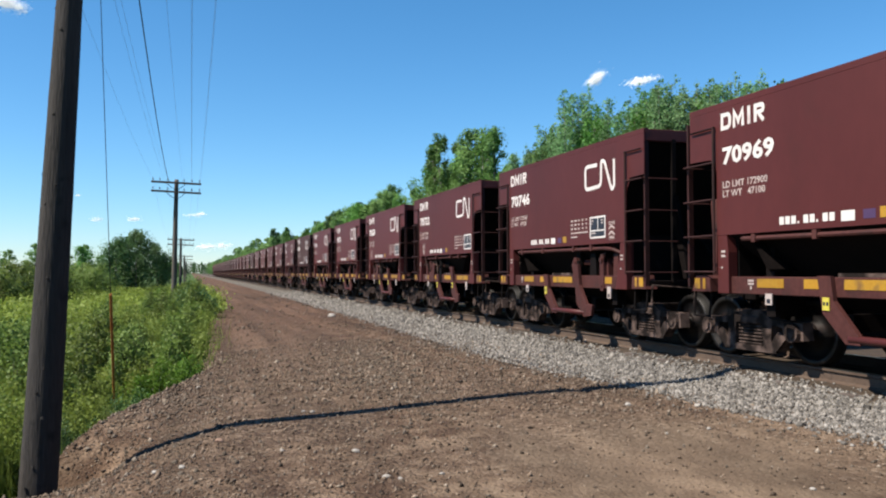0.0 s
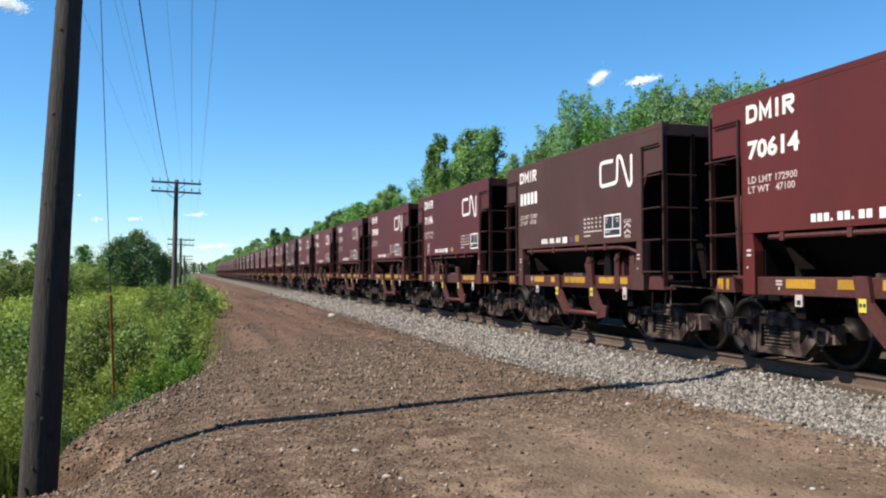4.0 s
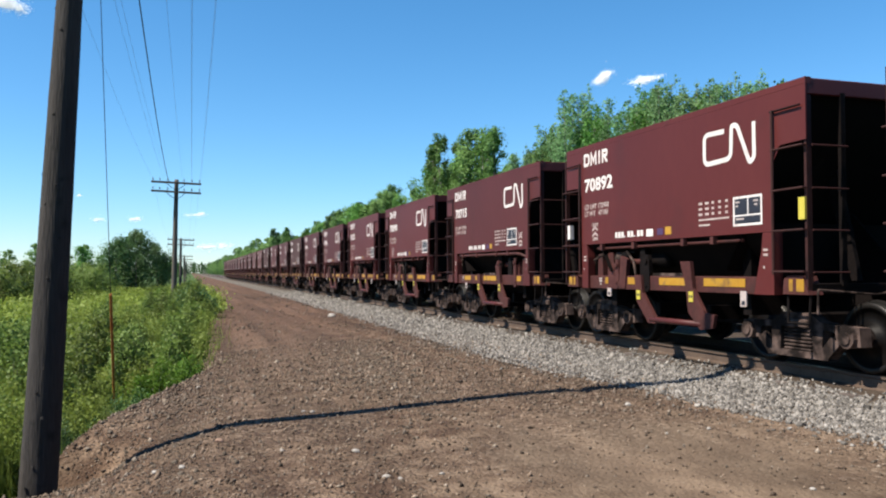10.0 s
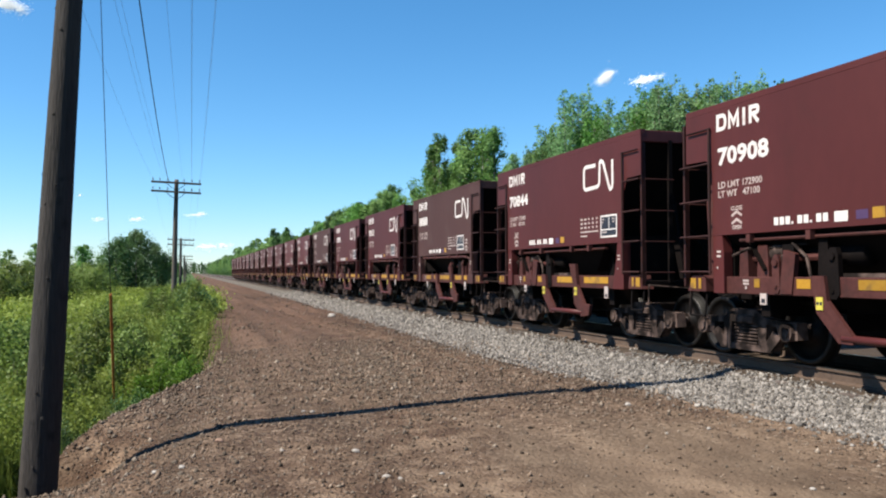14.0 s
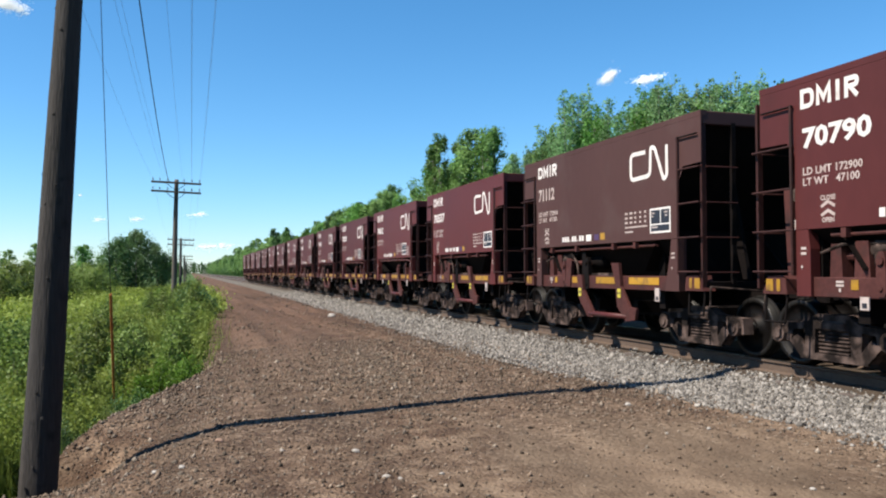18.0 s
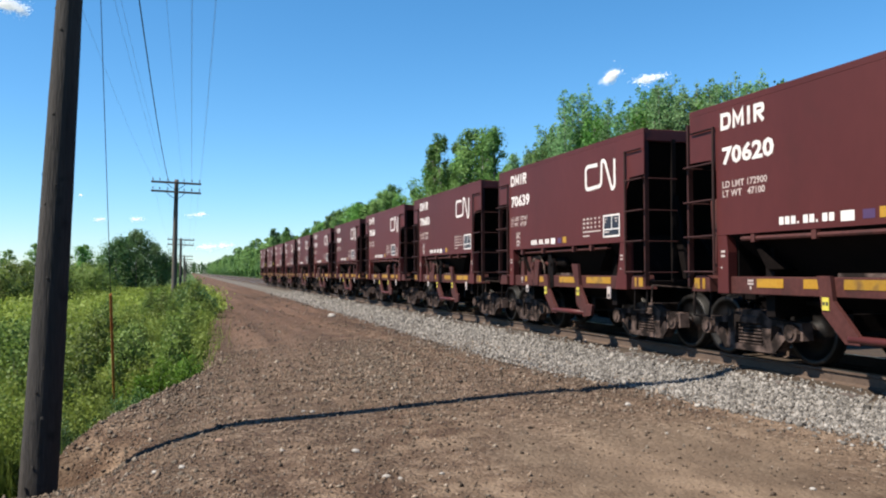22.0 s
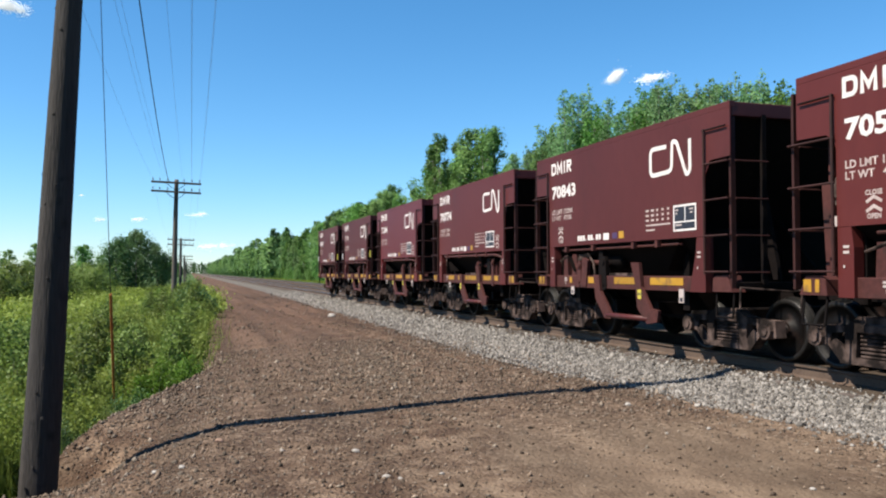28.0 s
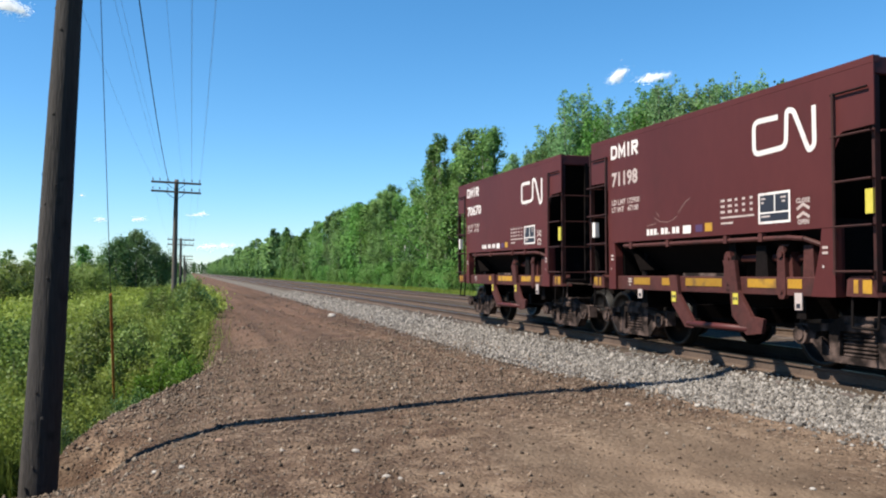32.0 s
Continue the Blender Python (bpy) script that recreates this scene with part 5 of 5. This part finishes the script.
def woods():
    r = random.Random(11)
    far = [[], []]
    # trees that stand out of the skyline along the near stretch: place along the track, height and kind
    for y, tall, kind in ((71.0, 12.0, 1), (68.2, 13.5, 2), (65.4, 13.9, 2), (61.6, 12.6, 0), (58.9, 13.2, 0), (56.2, 12.8, 1), (53.4, 12.1, 2), (50.8, 9.9, 10), (48.5, 10.2, 9), (45.0, 10.6, 9), (43.8, 10.5, 10), (42.5, 11.0, 9), (39.8, 12.1, 9), (38.4, 10.8, 10),
                          (34.8, 10.4, 9), (34.0, 10.9, 9), (32.8, 10.5, 10), (31.5, 10.7, 9), (29.9, 10.1, 9), (28.4, 9.8, 10), (27.2, 9.8, 9), (25.5, 9.5, 9), (24.6, 9.1, 10), (23.4, 8.6, 9)):
        plant(kind, 21.2 + r.uniform(-0.2, 0.2), y, tall, r.uniform(0, 6.28), "forest edge")
    # the rest of the edge beyond the tracks: staggered rows, then a sparser run into the distance
    y = 21.0
    while y < 190:
        step = 1.5 if y < 50 else 1.5 + y * 0.014
        tall = wood_top(y) if y > 76 else 0.9 * min(wood_top(y + d) for d in (-4, -2, 0, 2, 4))
        front = (9, 10, 9) if y < 50 else (0, 1, 2, 0, 2, 4, 4, 3) if y < 95 else (12, 13, 12, 13, 14)
        high = (0.86, 0.92, 0.97, 1.0) if y < 76 else (0.80, 0.92, 0.98, 1.03)
        plant(r.choice(front), 21.6 + r.uniform(-0.8, 1.2), y, max(3.0, tall * r.choice(high)), r.uniform(0, 6.28), "forest edge")
        if y > 44:
            for k in range(2):
                plant(r.choice((5, 5, 3)), 20.6 + r.uniform(-0.4, 0.6), y + (k + r.uniform(0.1, 0.5)) * step * 0.5, r.choice((1.3, 1.8, 2.4, 3.0)), r.uniform(0, 6.28), "forest edge")
        if y < 130 and r.random() < 0.7:
            back = (11,) if y < 50 else (0, 1, 3, 4, 2) if y < 80 else (12, 13, 14)
            plant(r.choice(back), 23.4 + r.uniform(-0.8, 0.8), y + 0.5 * step, min(wood_top(y), wood_top(y - 4), wood_top(y - 8)) * (0.9 if y < 76 else 1.0) * r.uniform(0.92, 1.04), r.uniform(0, 6.28), "forest edge")
        y += step
    y = 190.0
    while y < 1000:
        for x in (21.0, 26.0):
            far[r.random() < 0.35].append((x + r.uniform(-1.2, 1.5), y + r.uniform(0, 3), r.uniform(9.5, 13.0), r.uniform(0, 6.28)))
        y += 4.0 + y * 0.008
    # the wood that closes the view far down the line, and over the field
    for k in range(110):
        far[1].append((-150 + k * 1.75 + r.uniform(-1, 1), 980 + r.uniform(-20, 30), r.uniform(10, 15), r.uniform(0, 6.28)))
    for k in range(44):
        far[0].append((-10 - k * 2.4 + r.uniform(-2, 2), 150 + r.uniform(-12, 14) - k * 0.8, r.uniform(4.6, 7.5), r.uniform(0, 6.28)))
    y = 160.0
    while y < 900:
        far[r.random() < 0.6].append((-3.8 - r.uniform(0, 3) - y * 0.004, y, r.uniform(4.8, 7.2), r.uniform(0, 6.28)))
        y += 7 + y * 0.02
    far_wood("distant_wood", far[0], 0, "green broadleaf wood in the distance")
    far_wood("distant_dark_wood", far[1], 1, "dark green wood in the far distance")
    # dark clump beside the poles and willow bushes in the field
    for x, y, h, k in ((-7.5, 90, 6.2, 6), (-5.7, 93, 7.1, 6), (-3.7, 96, 5.8, 6), (-6.7, 98, 6.6, 6), (-10.8, 90, 5.2, 3),
                       (-12.2, 84, 4.4, 3), (-9.2, 62, 3.0, 7), (-7.0, 66, 2.8, 7), (-11.0, 60, 3.3, 7), (-13.2, 58, 3.6, 7), (-15.2, 62, 3.8, 7), (-17.5, 60, 4.0, 7),
                       (-12.0, 47, 2.9, 7), (-10.2, 50, 2.6, 7), (-14.4, 50, 3.3, 7), (-20, 66, 5.0, 3), (-23, 70, 5.0, 3), (-10.4, 70, 3.4, 7), (-8.2, 74, 3.3, 7)):
        plant(k, x, y, h, r.uniform(0, 6.28), "trees by the field")


woods()


def shrub_mesh(seed, tall, wide, leaves, size, mat):
    r = np.random.default_rng(seed)
    bm, cs = bmesh.new(), []
    for i in range(16):
        a, lean = r.uniform(0, 6.28), r.uniform(0.1, 1.0)
        p = Vector((r.normal(0, wide * 0.18), r.normal(0, wide * 0.18), 0))
        q = p + Vector((math.cos(a) * wide * lean, math.sin(a) * wide * lean, tall * (1.1 - 0.5 * lean) * r.uniform(0.75, 1.1)))
        rod(bm, p, q, 0.012, 4, 0.004)
        for k in np.linspace(0.25, 1.05, 7):
            c = np.array(p.lerp(q, k))
            cs.append(c + r.normal(size=(leaves // 112, 3)) * wide * 0.14)
    cs = np.concatenate(cs)
    cs = cs[cs[:, 2] > 0.03]
    v, f = leaf_cards(cs, size * r.uniform(0.55, 1.3, len(cs)), seed, 0.7)
    return mesh_of("stems", bm, BARK), raw_mesh("leaves", v, f, mat)


SHRUBS = [(shrub_mesh(21, 1.2, 0.75, 2600, 0.078, SHRUB_LEAF), "leafy bright green shrub at the road's edge"),
          (shrub_mesh(22, 1.7, 0.7, 2700, 0.082, DULL_LEAF), "tall dull green willow shrub"),
          (shrub_mesh(23, 1.0, 0.6, 2400, 0.065, WEED), "low yellowish green weed clump"),
          (shrub_mesh(24, 1.5, 0.7, 2800, 0.080, LEAF[2]), "dense dark green shrub beside the road")]


def shrubs():
    r = random.Random(4)
    rows = [(-0.42, 13.9, 0.66, 0), (-0.75, 13.5, 0.50, 0), (-0.12, 14.8, 0.55, 0), (0.05, 15.6, 0.42, 0), (-0.55, 15.0, 0.8, 2), (-0.3, 16.3, 0.75, 1), (-0.95, 16.4, 0.85, 2), (-1.3, 17.6, 0.8, 1), (-0.2, 18.2, 0.85, 1), (0.05, 20.4, 0.8, 2), (-0.1, 22.5, 0.85, 1), (0.15, 24.5, 0.8, 2),
            (-1.5, 13.4, 0.62, 2), (-1.75, 12.4, 0.66, 1), (-1.95, 11.6, 0.62, 2), (-2.15, 10.9, 0.6, 1), (-2.3, 10.2, 0.6, 2), (-1.7, 14.6, 0.7, 1), (-2.5, 12.6, 0.7, 2), (-2.9, 11.4, 0.66, 1), (-2.9, 10.1, 0.6, 2), (-3.2, 12.9, 0.7, 2), (-2.4, 15.6, 0.75, 2),
            (0.0, 27, 0.9, 0), (0.2, 29.5, 1.0, 1), (0.0, 31.5, 1.25, 3), (0.35, 33.5, 1.1, 3), (0.1, 30.4, 1.1, 3), (0.45, 36, 0.6, 0), (0.2, 35, 0.9, 0)]
    # added row of mostly dark-leaved shrubs imitates shade at the weeds' foot
    for k in range(16):
        y = 9.7 + 0.34 * k
        rows.append((float(edge(y)) - r.uniform(0.28, 0.5), y, r.uniform(0.34, 0.48), 3 if k % 3 else 1))
    for k in range(70):
        y = r.uniform(12.5, 44)
        rows.append((float(edge(y)) - 1.2 - abs(r.gauss(0, 1.9)), y, r.uniform(0.55, 0.9), r.choice((1, 2, 2, 1))))
    for k in range(26):
        y = r.uniform(44, 120)
        rows.append((float(edge(y)) - 0.4 - abs(r.gauss(0, 1.2)), y, r.uniform(0.6, 0.95), r.choice((1, 0, 2))))
    for x, y, s, k in rows:
        (stems, leaves), label = SHRUBS[k]
        t = tagged(new("shrub"), label, "shrub", "shrubs beside the road")
        t.location = (x, y, float(ground_z(x, y)) - 0.02)
        t.rotation_euler, t.scale = (0, 0, r.uniform(0, 6.28)), (s, s, s)
        part("stem", stems, None, t)
        part("foliage", leaves, None, t)


shrubs()


def weeds(name, n, y0, y1, wide, size, tall, seed, mat, label):
    """Field weeds: leaves on unseen thin stems, gathered in tufts, and upright blades between them."""
    r = np.random.default_rng(seed)
    tufts = n // 26
    ty = y0 + (y1 - y0) * r.random(tufts) ** 1.3
    tx = edge(ty) - 0.05 - 0.5 * (1 - smooth((ty - 14) / 4)) - np.abs(r.random(tufts)) * (2.0 + wide * ty)
    hgt = tall * r.uniform(0.55, 1.15, tufts) * (0.75 + 0.35 * np.sin(tx * 0.9 + ty * 0.33))
    hgt *= smooth((edge(ty) - tx) / 0.5) * 0.2 + 0.8
    k = np.repeat(np.arange(tufts), 26)
    loose = max(0.75, size / 0.09)
    m = len(k)
    up = r.random(m) ** 0.6
    c = np.stack([tx[k] + r.normal(0, 0.16, m) * loose * (0.5 + up), ty[k] + r.normal(0, 0.16, m) * loose * (0.5 + up), ground_z(tx[k], ty[k]) + hgt[k] * up], 1)
    v, f = leaf_cards(c, size * r.uniform(0.5, 1.4, m), seed, 0.7)
    # blades
    b = tufts * 8
    j = r.integers(0, tufts, b)
    p = np.stack([tx[j] + r.normal(0, 0.25, b), ty[j] + r.normal(0, 0.25, b)], 1)
    z = ground_z(p[:, 0], p[:, 1])
    tip = np.stack([p[:, 0] + r.normal(0, 0.12, b), p[:, 1] + r.normal(0, 0.12, b), z + hgt[j] * r.uniform(0.7, 1.3, b)], 1)
    w = size * 0.10
    ang = r.uniform(0, 6.28, b)
    dx, dy = np.cos(ang) * w, np.sin(ang) * w
    bv = np.stack([np.stack([p[:, 0] - dx, p[:, 1] - dy, z], 1), np.stack([p[:, 0] + dx, p[:, 1] + dy, z], 1), tip], 1)
    v2, f2 = bv.reshape(-1, 3), np.arange(b * 3).reshape(-1, 3) + len(v)
    tagged(new(name, raw_mesh(name, np.concatenate([v, v2]), np.concatenate([f, f2]), mat)), label, "weeds", kind="stuff")


weeds("field_weeds", 130000, 6.5, 17, 0.40, 0.048, 0.95, 31, WEED, "yellow green tangled weeds and grass in the field")
weeds("middle_field_weeds", 120000, 15, 36, 0.40, 0.068, 1.05, 33, WEED, "tangled yellow green weeds farther into the field")
weeds("far_field_weeds", 80000, 34, 110, 0.30, 0.16, 1.0, 32, MEADOW, "bright green meadow growth away from the road")


def verge():
    """Grass strip between the second track and the wood."""
    r = np.random.default_rng(77)
    n = 60000
    y = 15 + 200 * r.random(n) ** 1.5
    x = 15.3 + 5.6 * r.random(n)
    z = np.maximum(ground_z(x, y), bed_z(x)) - 0.02
    h = r.uniform(0.12, 0.45, n) * (0.5 + 0.5 * smooth((x - 15.2) / 2.5))
    w = 0.03 + 0.0006 * y
    a = r.uniform(0, 6.28, n)
    v = np.stack([np.stack([x - np.cos(a) * w, y - np.sin(a) * w, z], 1), np.stack([x + np.cos(a) * w, y + np.sin(a) * w, z], 1), np.stack([x + r.normal(0, 0.1, n), y, z + h], 1)], 1)
    tagged(new("verge_grass", raw_mesh("verge_grass", v.reshape(-1, 3), np.arange(n * 3).reshape(-1, 3), MEADOW)), "green grass along the foot of the wood", "grass", kind="stuff")


verge()


# ---- pole line ----
def utility_pole(base, tall, lean, r0, r1, label, knots=True, reach=1.0, pins=1.0, aside=0.0):
    """A wooden pole with two cross arms, braces and insulators; lean: shift of the top in x and y."""
    p = tagged(new("utility_pole"), label, "utility pole", "pole line")
    p.location = base
    lx, ly = lean
    r = random.Random(int(base[1]))
    bm = bmesh.new()
    rings, n, sides = [], 40, 18
    for i in range(n + 1):
        k = i / n
        rad = r0 + (r1 - r0) * min(1.0, k * 1.0)
        rings.append([bm.verts.new((lx * k + rad * (1 + 0.03 * math.sin(3 * a + 7 * k) + r.uniform(-0.012, 0.012)) * math.cos(a), ly * k + rad * (1 + r.uniform(-0.012, 0.012)) * math.sin(a), tall * k)) for a in [2 * math.pi * j / sides for j in range(sides)]])
    for a, b in zip(rings[:-1], rings[1:]):
        for j in range(sides):
            bm.faces.new((a[j], a[(j + 1) % sides], b[(j + 1) % sides], b[j]))
    bm.faces.new(rings[0][::-1]), bm.faces.new(rings[-1])
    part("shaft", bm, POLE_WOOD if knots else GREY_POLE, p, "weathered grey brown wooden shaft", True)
    if knots:
        for i in range(26):
            k, a = r.uniform(0.05, 0.6), r.uniform(2.6, 5.9)
            rad = r0 + (r1 - r0) * k
            c = Vector((lx * k + rad * math.cos(a), ly * k + rad * math.sin(a), tall * k))
            d = Vector((math.cos(a), math.sin(a), 0.2)).normalized()
            part("knot", rod(bmesh.new(), c - d * 0.03, c + d * 0.006, r.uniform(0.018, 0.034), 7, 0.014), POLE_WOOD, p)
    places = []
    for z, tilt in ((tall - 0.22, -0.03), (tall - 0.78, -0.035)):
        k = z / tall
        c = Vector((lx * k, ly * k - r1 - 0.06, z))
        bm = box(bmesh.new(), -1.45 * reach, 1.45 * reach, -0.055 * reach, 0.055 * reach, -0.06 * reach, 0.06 * reach, 0.01)
        arm = part("cross_arm", bm, ARM_WOOD, p, "grey wooden cross arm", at=c)
        arm.rotation_euler = (0, -tilt, 0)
        for x in [q * pins + aside for q in (-1.35, -0.95, -0.5, 0.45, 0.9, 1.35)]:
            bm = rod(bmesh.new(), (x, 0, 0.05), (x, 0, 0.16), 0.012, 6)
            rod(bm, (x, 0, 0.14), (x, 0, 0.25), 0.045, 10, 0.03)
            part("insulator", bm, GLASS_INSULATOR, arm)
            places.append(Vector(base) + c + Vector((x, 0, 0.22 + x * tilt)))
        for s in (-1, 1):
            part("brace", box(bmesh.new(), -0.015, 0.015, -0.006, 0.006, 0, 0.78), SHADED_GRIME, p, at=c + Vector((0, 0.03, -0.5))).rotation_euler = (0, s * 0.9, 0)
    return p, places


_, NEAR_PINS = utility_pole((-1.454, 8.733, -1.094), 10.06, (0.469, 0.1016), 0.186, 0.074, "weathered brown wooden utility pole at the road's edge", True, 1.42, 1.2, -0.10)
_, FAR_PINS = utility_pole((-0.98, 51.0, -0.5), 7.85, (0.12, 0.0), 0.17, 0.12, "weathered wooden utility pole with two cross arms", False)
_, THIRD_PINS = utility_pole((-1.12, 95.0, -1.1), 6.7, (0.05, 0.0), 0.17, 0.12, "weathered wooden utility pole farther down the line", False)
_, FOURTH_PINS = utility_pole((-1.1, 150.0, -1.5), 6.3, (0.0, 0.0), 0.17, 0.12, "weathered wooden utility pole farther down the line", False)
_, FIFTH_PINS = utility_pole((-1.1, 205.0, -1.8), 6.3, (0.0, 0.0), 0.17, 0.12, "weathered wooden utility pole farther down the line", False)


def wire(a, b, sag, r, material, label):
    pts = [a.lerp(b, k) - Vector((0, 0, sag * 4 * k * (1 - k))) for k in np.linspace(0, 1, 25)]
    bm = bmesh.new()
    rings = [[bm.verts.new(p + Vector((r * math.cos(q), 0, r * math.sin(q)))) for q in (0.3, 1.56, 2.8, 4.07, 5.3)] for p in pts]
    for p, q in zip(rings[:-1], rings[1:]):
        for i in range(5):
            bm.faces.new((p[i], p[(i + 1) % 5], q[(i + 1) % 5], q[i]))
    tagged(new("overhead_wire", mesh_of("overhead_wire", bm, material)), label, "wire", "overhead wires")


for i in (0, 2, 4, 5, 8, 9, 10, 11):
    wire(NEAR_PINS[i], FAR_PINS[i], 0.55 + 0.03 * (i % 4), 0.0032, PALE_WIRE, "thin pale overhead wire between the poles")
    if i in (0, 2, 5, 10):
        wire(FAR_PINS[i], THIRD_PINS[i], 0.6, 0.004, PALE_WIRE, "thin pale overhead wire between the poles")
wire(Vector((-1.098, 8.70, 8.72)), Vector((-1.31, 50.9, 7.23)), 0.75, 0.0155, WIRE, "dark overhead cable hung between the poles")


def guy():
    g = tagged(new("guy_wire"), "steel guy wire with an orange guard at its foot", "guy wire")
    foot, top = Vector((-1.13, 13.5, -0.40)), Vector((-1.004, 8.892, 6.694))
    part("cable", rod(bmesh.new(), foot, top, 0.0045, 6), WIRE, g)
    part("guard", rod(bmesh.new(), foot.lerp(top, 0.0), foot.lerp(top, 0.245), 0.019, 8), ORANGE, g, "orange plastic guy guard")


guy()


# ---- clouds ----
def ray(px, py):
    """A place far off in the sky, from angles in thousandths to the right of and above the view's centre line."""
    right = Vector((0.95271, -0.30386, -0.0019))
    up = Vector((-0.00706, -0.02839, 0.99957))
    return (AHEAD + right * px / 1000 + up * py / 1000) * 2400 + Vector(EYE)


def cloud(px, py, wide, high, n, seed, slant=0.0):
    r = np.random.default_rng(seed)
    c = ray(px, py)
    right, up = np.array((0.95271, -0.30386, -0.0019)), np.array((-0.007, -0.028, 0.9996))
    w, h = wide * 2.4, high * 2.4
    lobes = r.normal(size=(7, 2)) * np.array((0.40, 0.25))
    k = r.integers(0, 7, n)
    a = lobes[k, 0] + r.normal(0, 0.22, n) * r.lognormal(0, 0.35, n)
    b = lobes[k, 1] + r.normal(0, 0.24, n) * r.lognormal(0, 0.35, n) + slant * a
    d = r.normal(0, w * 0.12, n)
    pos = a[:, None] * w * 0.5 * right + b[:, None] * h * 0.5 * up + d[:, None] * np.array((0.304, 0.952, 0))
    size = 0.55 + 0.011 * w * r.lognormal(0, 0.4, n)
    me = stones("cloud", pos[:, 0], pos[:, 1], pos[:, 2], size * 2, CLOUD, seed, True)
    ob = tagged(new("cloud", me), "small white fair-weather cloud in the blue sky", "cloud", "clouds")
    ob.location = c
    return ob, px, py


# (cloud, drift to the right and up over the whole clip)
CLOUDS = [
    (cloud(193, 215, 30, 19, 2300, 1, 0.8), (27, 3)),
    (cloud(248, 213, 46, 12, 900, 2, 0.3), (15, 4)),
    (cloud(-552, 313, 38, 22, 5000, 3), (3, -4)),
    (cloud(-390, 37, 17, 8, 420, 4), (6, 0)),
    (cloud(-438, 37, 17, 7, 300, 5), (5, 0)),
    (cloud(-310, 43, 24, 7, 380, 6), (2, 0)),
    (cloud(-461, 68, 9, 4, 170, 7), (5, 0)),
    (cloud(-286, 3, 44, 9, 420, 8), (3, 0)),
]


# ---- what moves ----
# Travel of the train along the track, in metres, second by second; it slows down.
TRAVEL = [(0, 0.0), (1, -9.29), (2, -18.64), (3, -27.88), (6, -55.49), (7, -64.77), (8, -73.81), (9, -82.60), (10, -91.21), (11, -99.71), (12, -108.01), (13, -116.17),
          (14, -124.26), (17, -147.81), (18, -155.07), (19, -162.26), (20, -169.31), (21, -176.14), (22, -182.87), (23, -189.56), (24, -196.12), (25, -202.61),
          (28, -221.53), (29, -227.75), (30, -233.84), (31, -239.86), (32, -245.79)]


def travel(t):
    """The travel at any time, by a smooth curve through the rows."""
    i = max(0, min(len(TRAVEL) - 2, sum(1 for r in TRAVEL if r[0] <= t) - 1))
    (t0, s0), (t1, s1) = TRAVEL[i], TRAVEL[i + 1]
    before, after = TRAVEL[max(0, i - 1)], TRAVEL[min(len(TRAVEL) - 1, i + 2)]
    m0 = (s1 - before[1]) / (t1 - before[0])
    m1 = (after[1] - s0) / (after[0] - t0)
    h, k = t1 - t0, (t - t0) / (t1 - t0)
    return (2 * k ** 3 - 3 * k ** 2 + 1) * s0 + (k ** 3 - 2 * k ** 2 + k) * h * m0 + (-2 * k ** 3 + 3 * k ** 2) * s1 + (k ** 3 - k ** 2) * h * m1


def motions():
    times = [k * 0.5 for k in range(65)]
    for i, car in enumerate(CARS):
        y = START + (i - 1) * PITCH
        walk(car, [(t, pose(TRACK_X, y + travel(t), RAIL_TOP)) for t in times])
    # wheels roll: one set of keys for each axle place, shared along the train
    turns = [(k / 30, travel(k / 30) / WHEEL_R) for k in range(0, 961)]
    shared = {}
    for car in CARS:
        for ob in car.children_recursive:
            if ob.name.startswith("wheelset"):
                key = round(ob.location.y, 2)
                if key not in shared:
                    place = ob.location.copy()
                    walk(ob, [(t, Matrix.Translation(place) @ Matrix.Rotation(-a, 4, "X")) for t, a in turns])
                    shared[key] = ob.animation_data
                else:
                    ob.rotation_mode = "QUATERNION"
                    ob.animation_data_create()
                    ob.animation_data.action = shared[key].action
                    ob.animation_data.action_slot = shared[key].action_slot
    for (ob, px, py), (dx, dy) in CLOUDS:
        walk(ob, [(0, Matrix.Translation(ray(px, py))), (32, Matrix.Translation(ray(px + dx, py + dy)))])


motions()
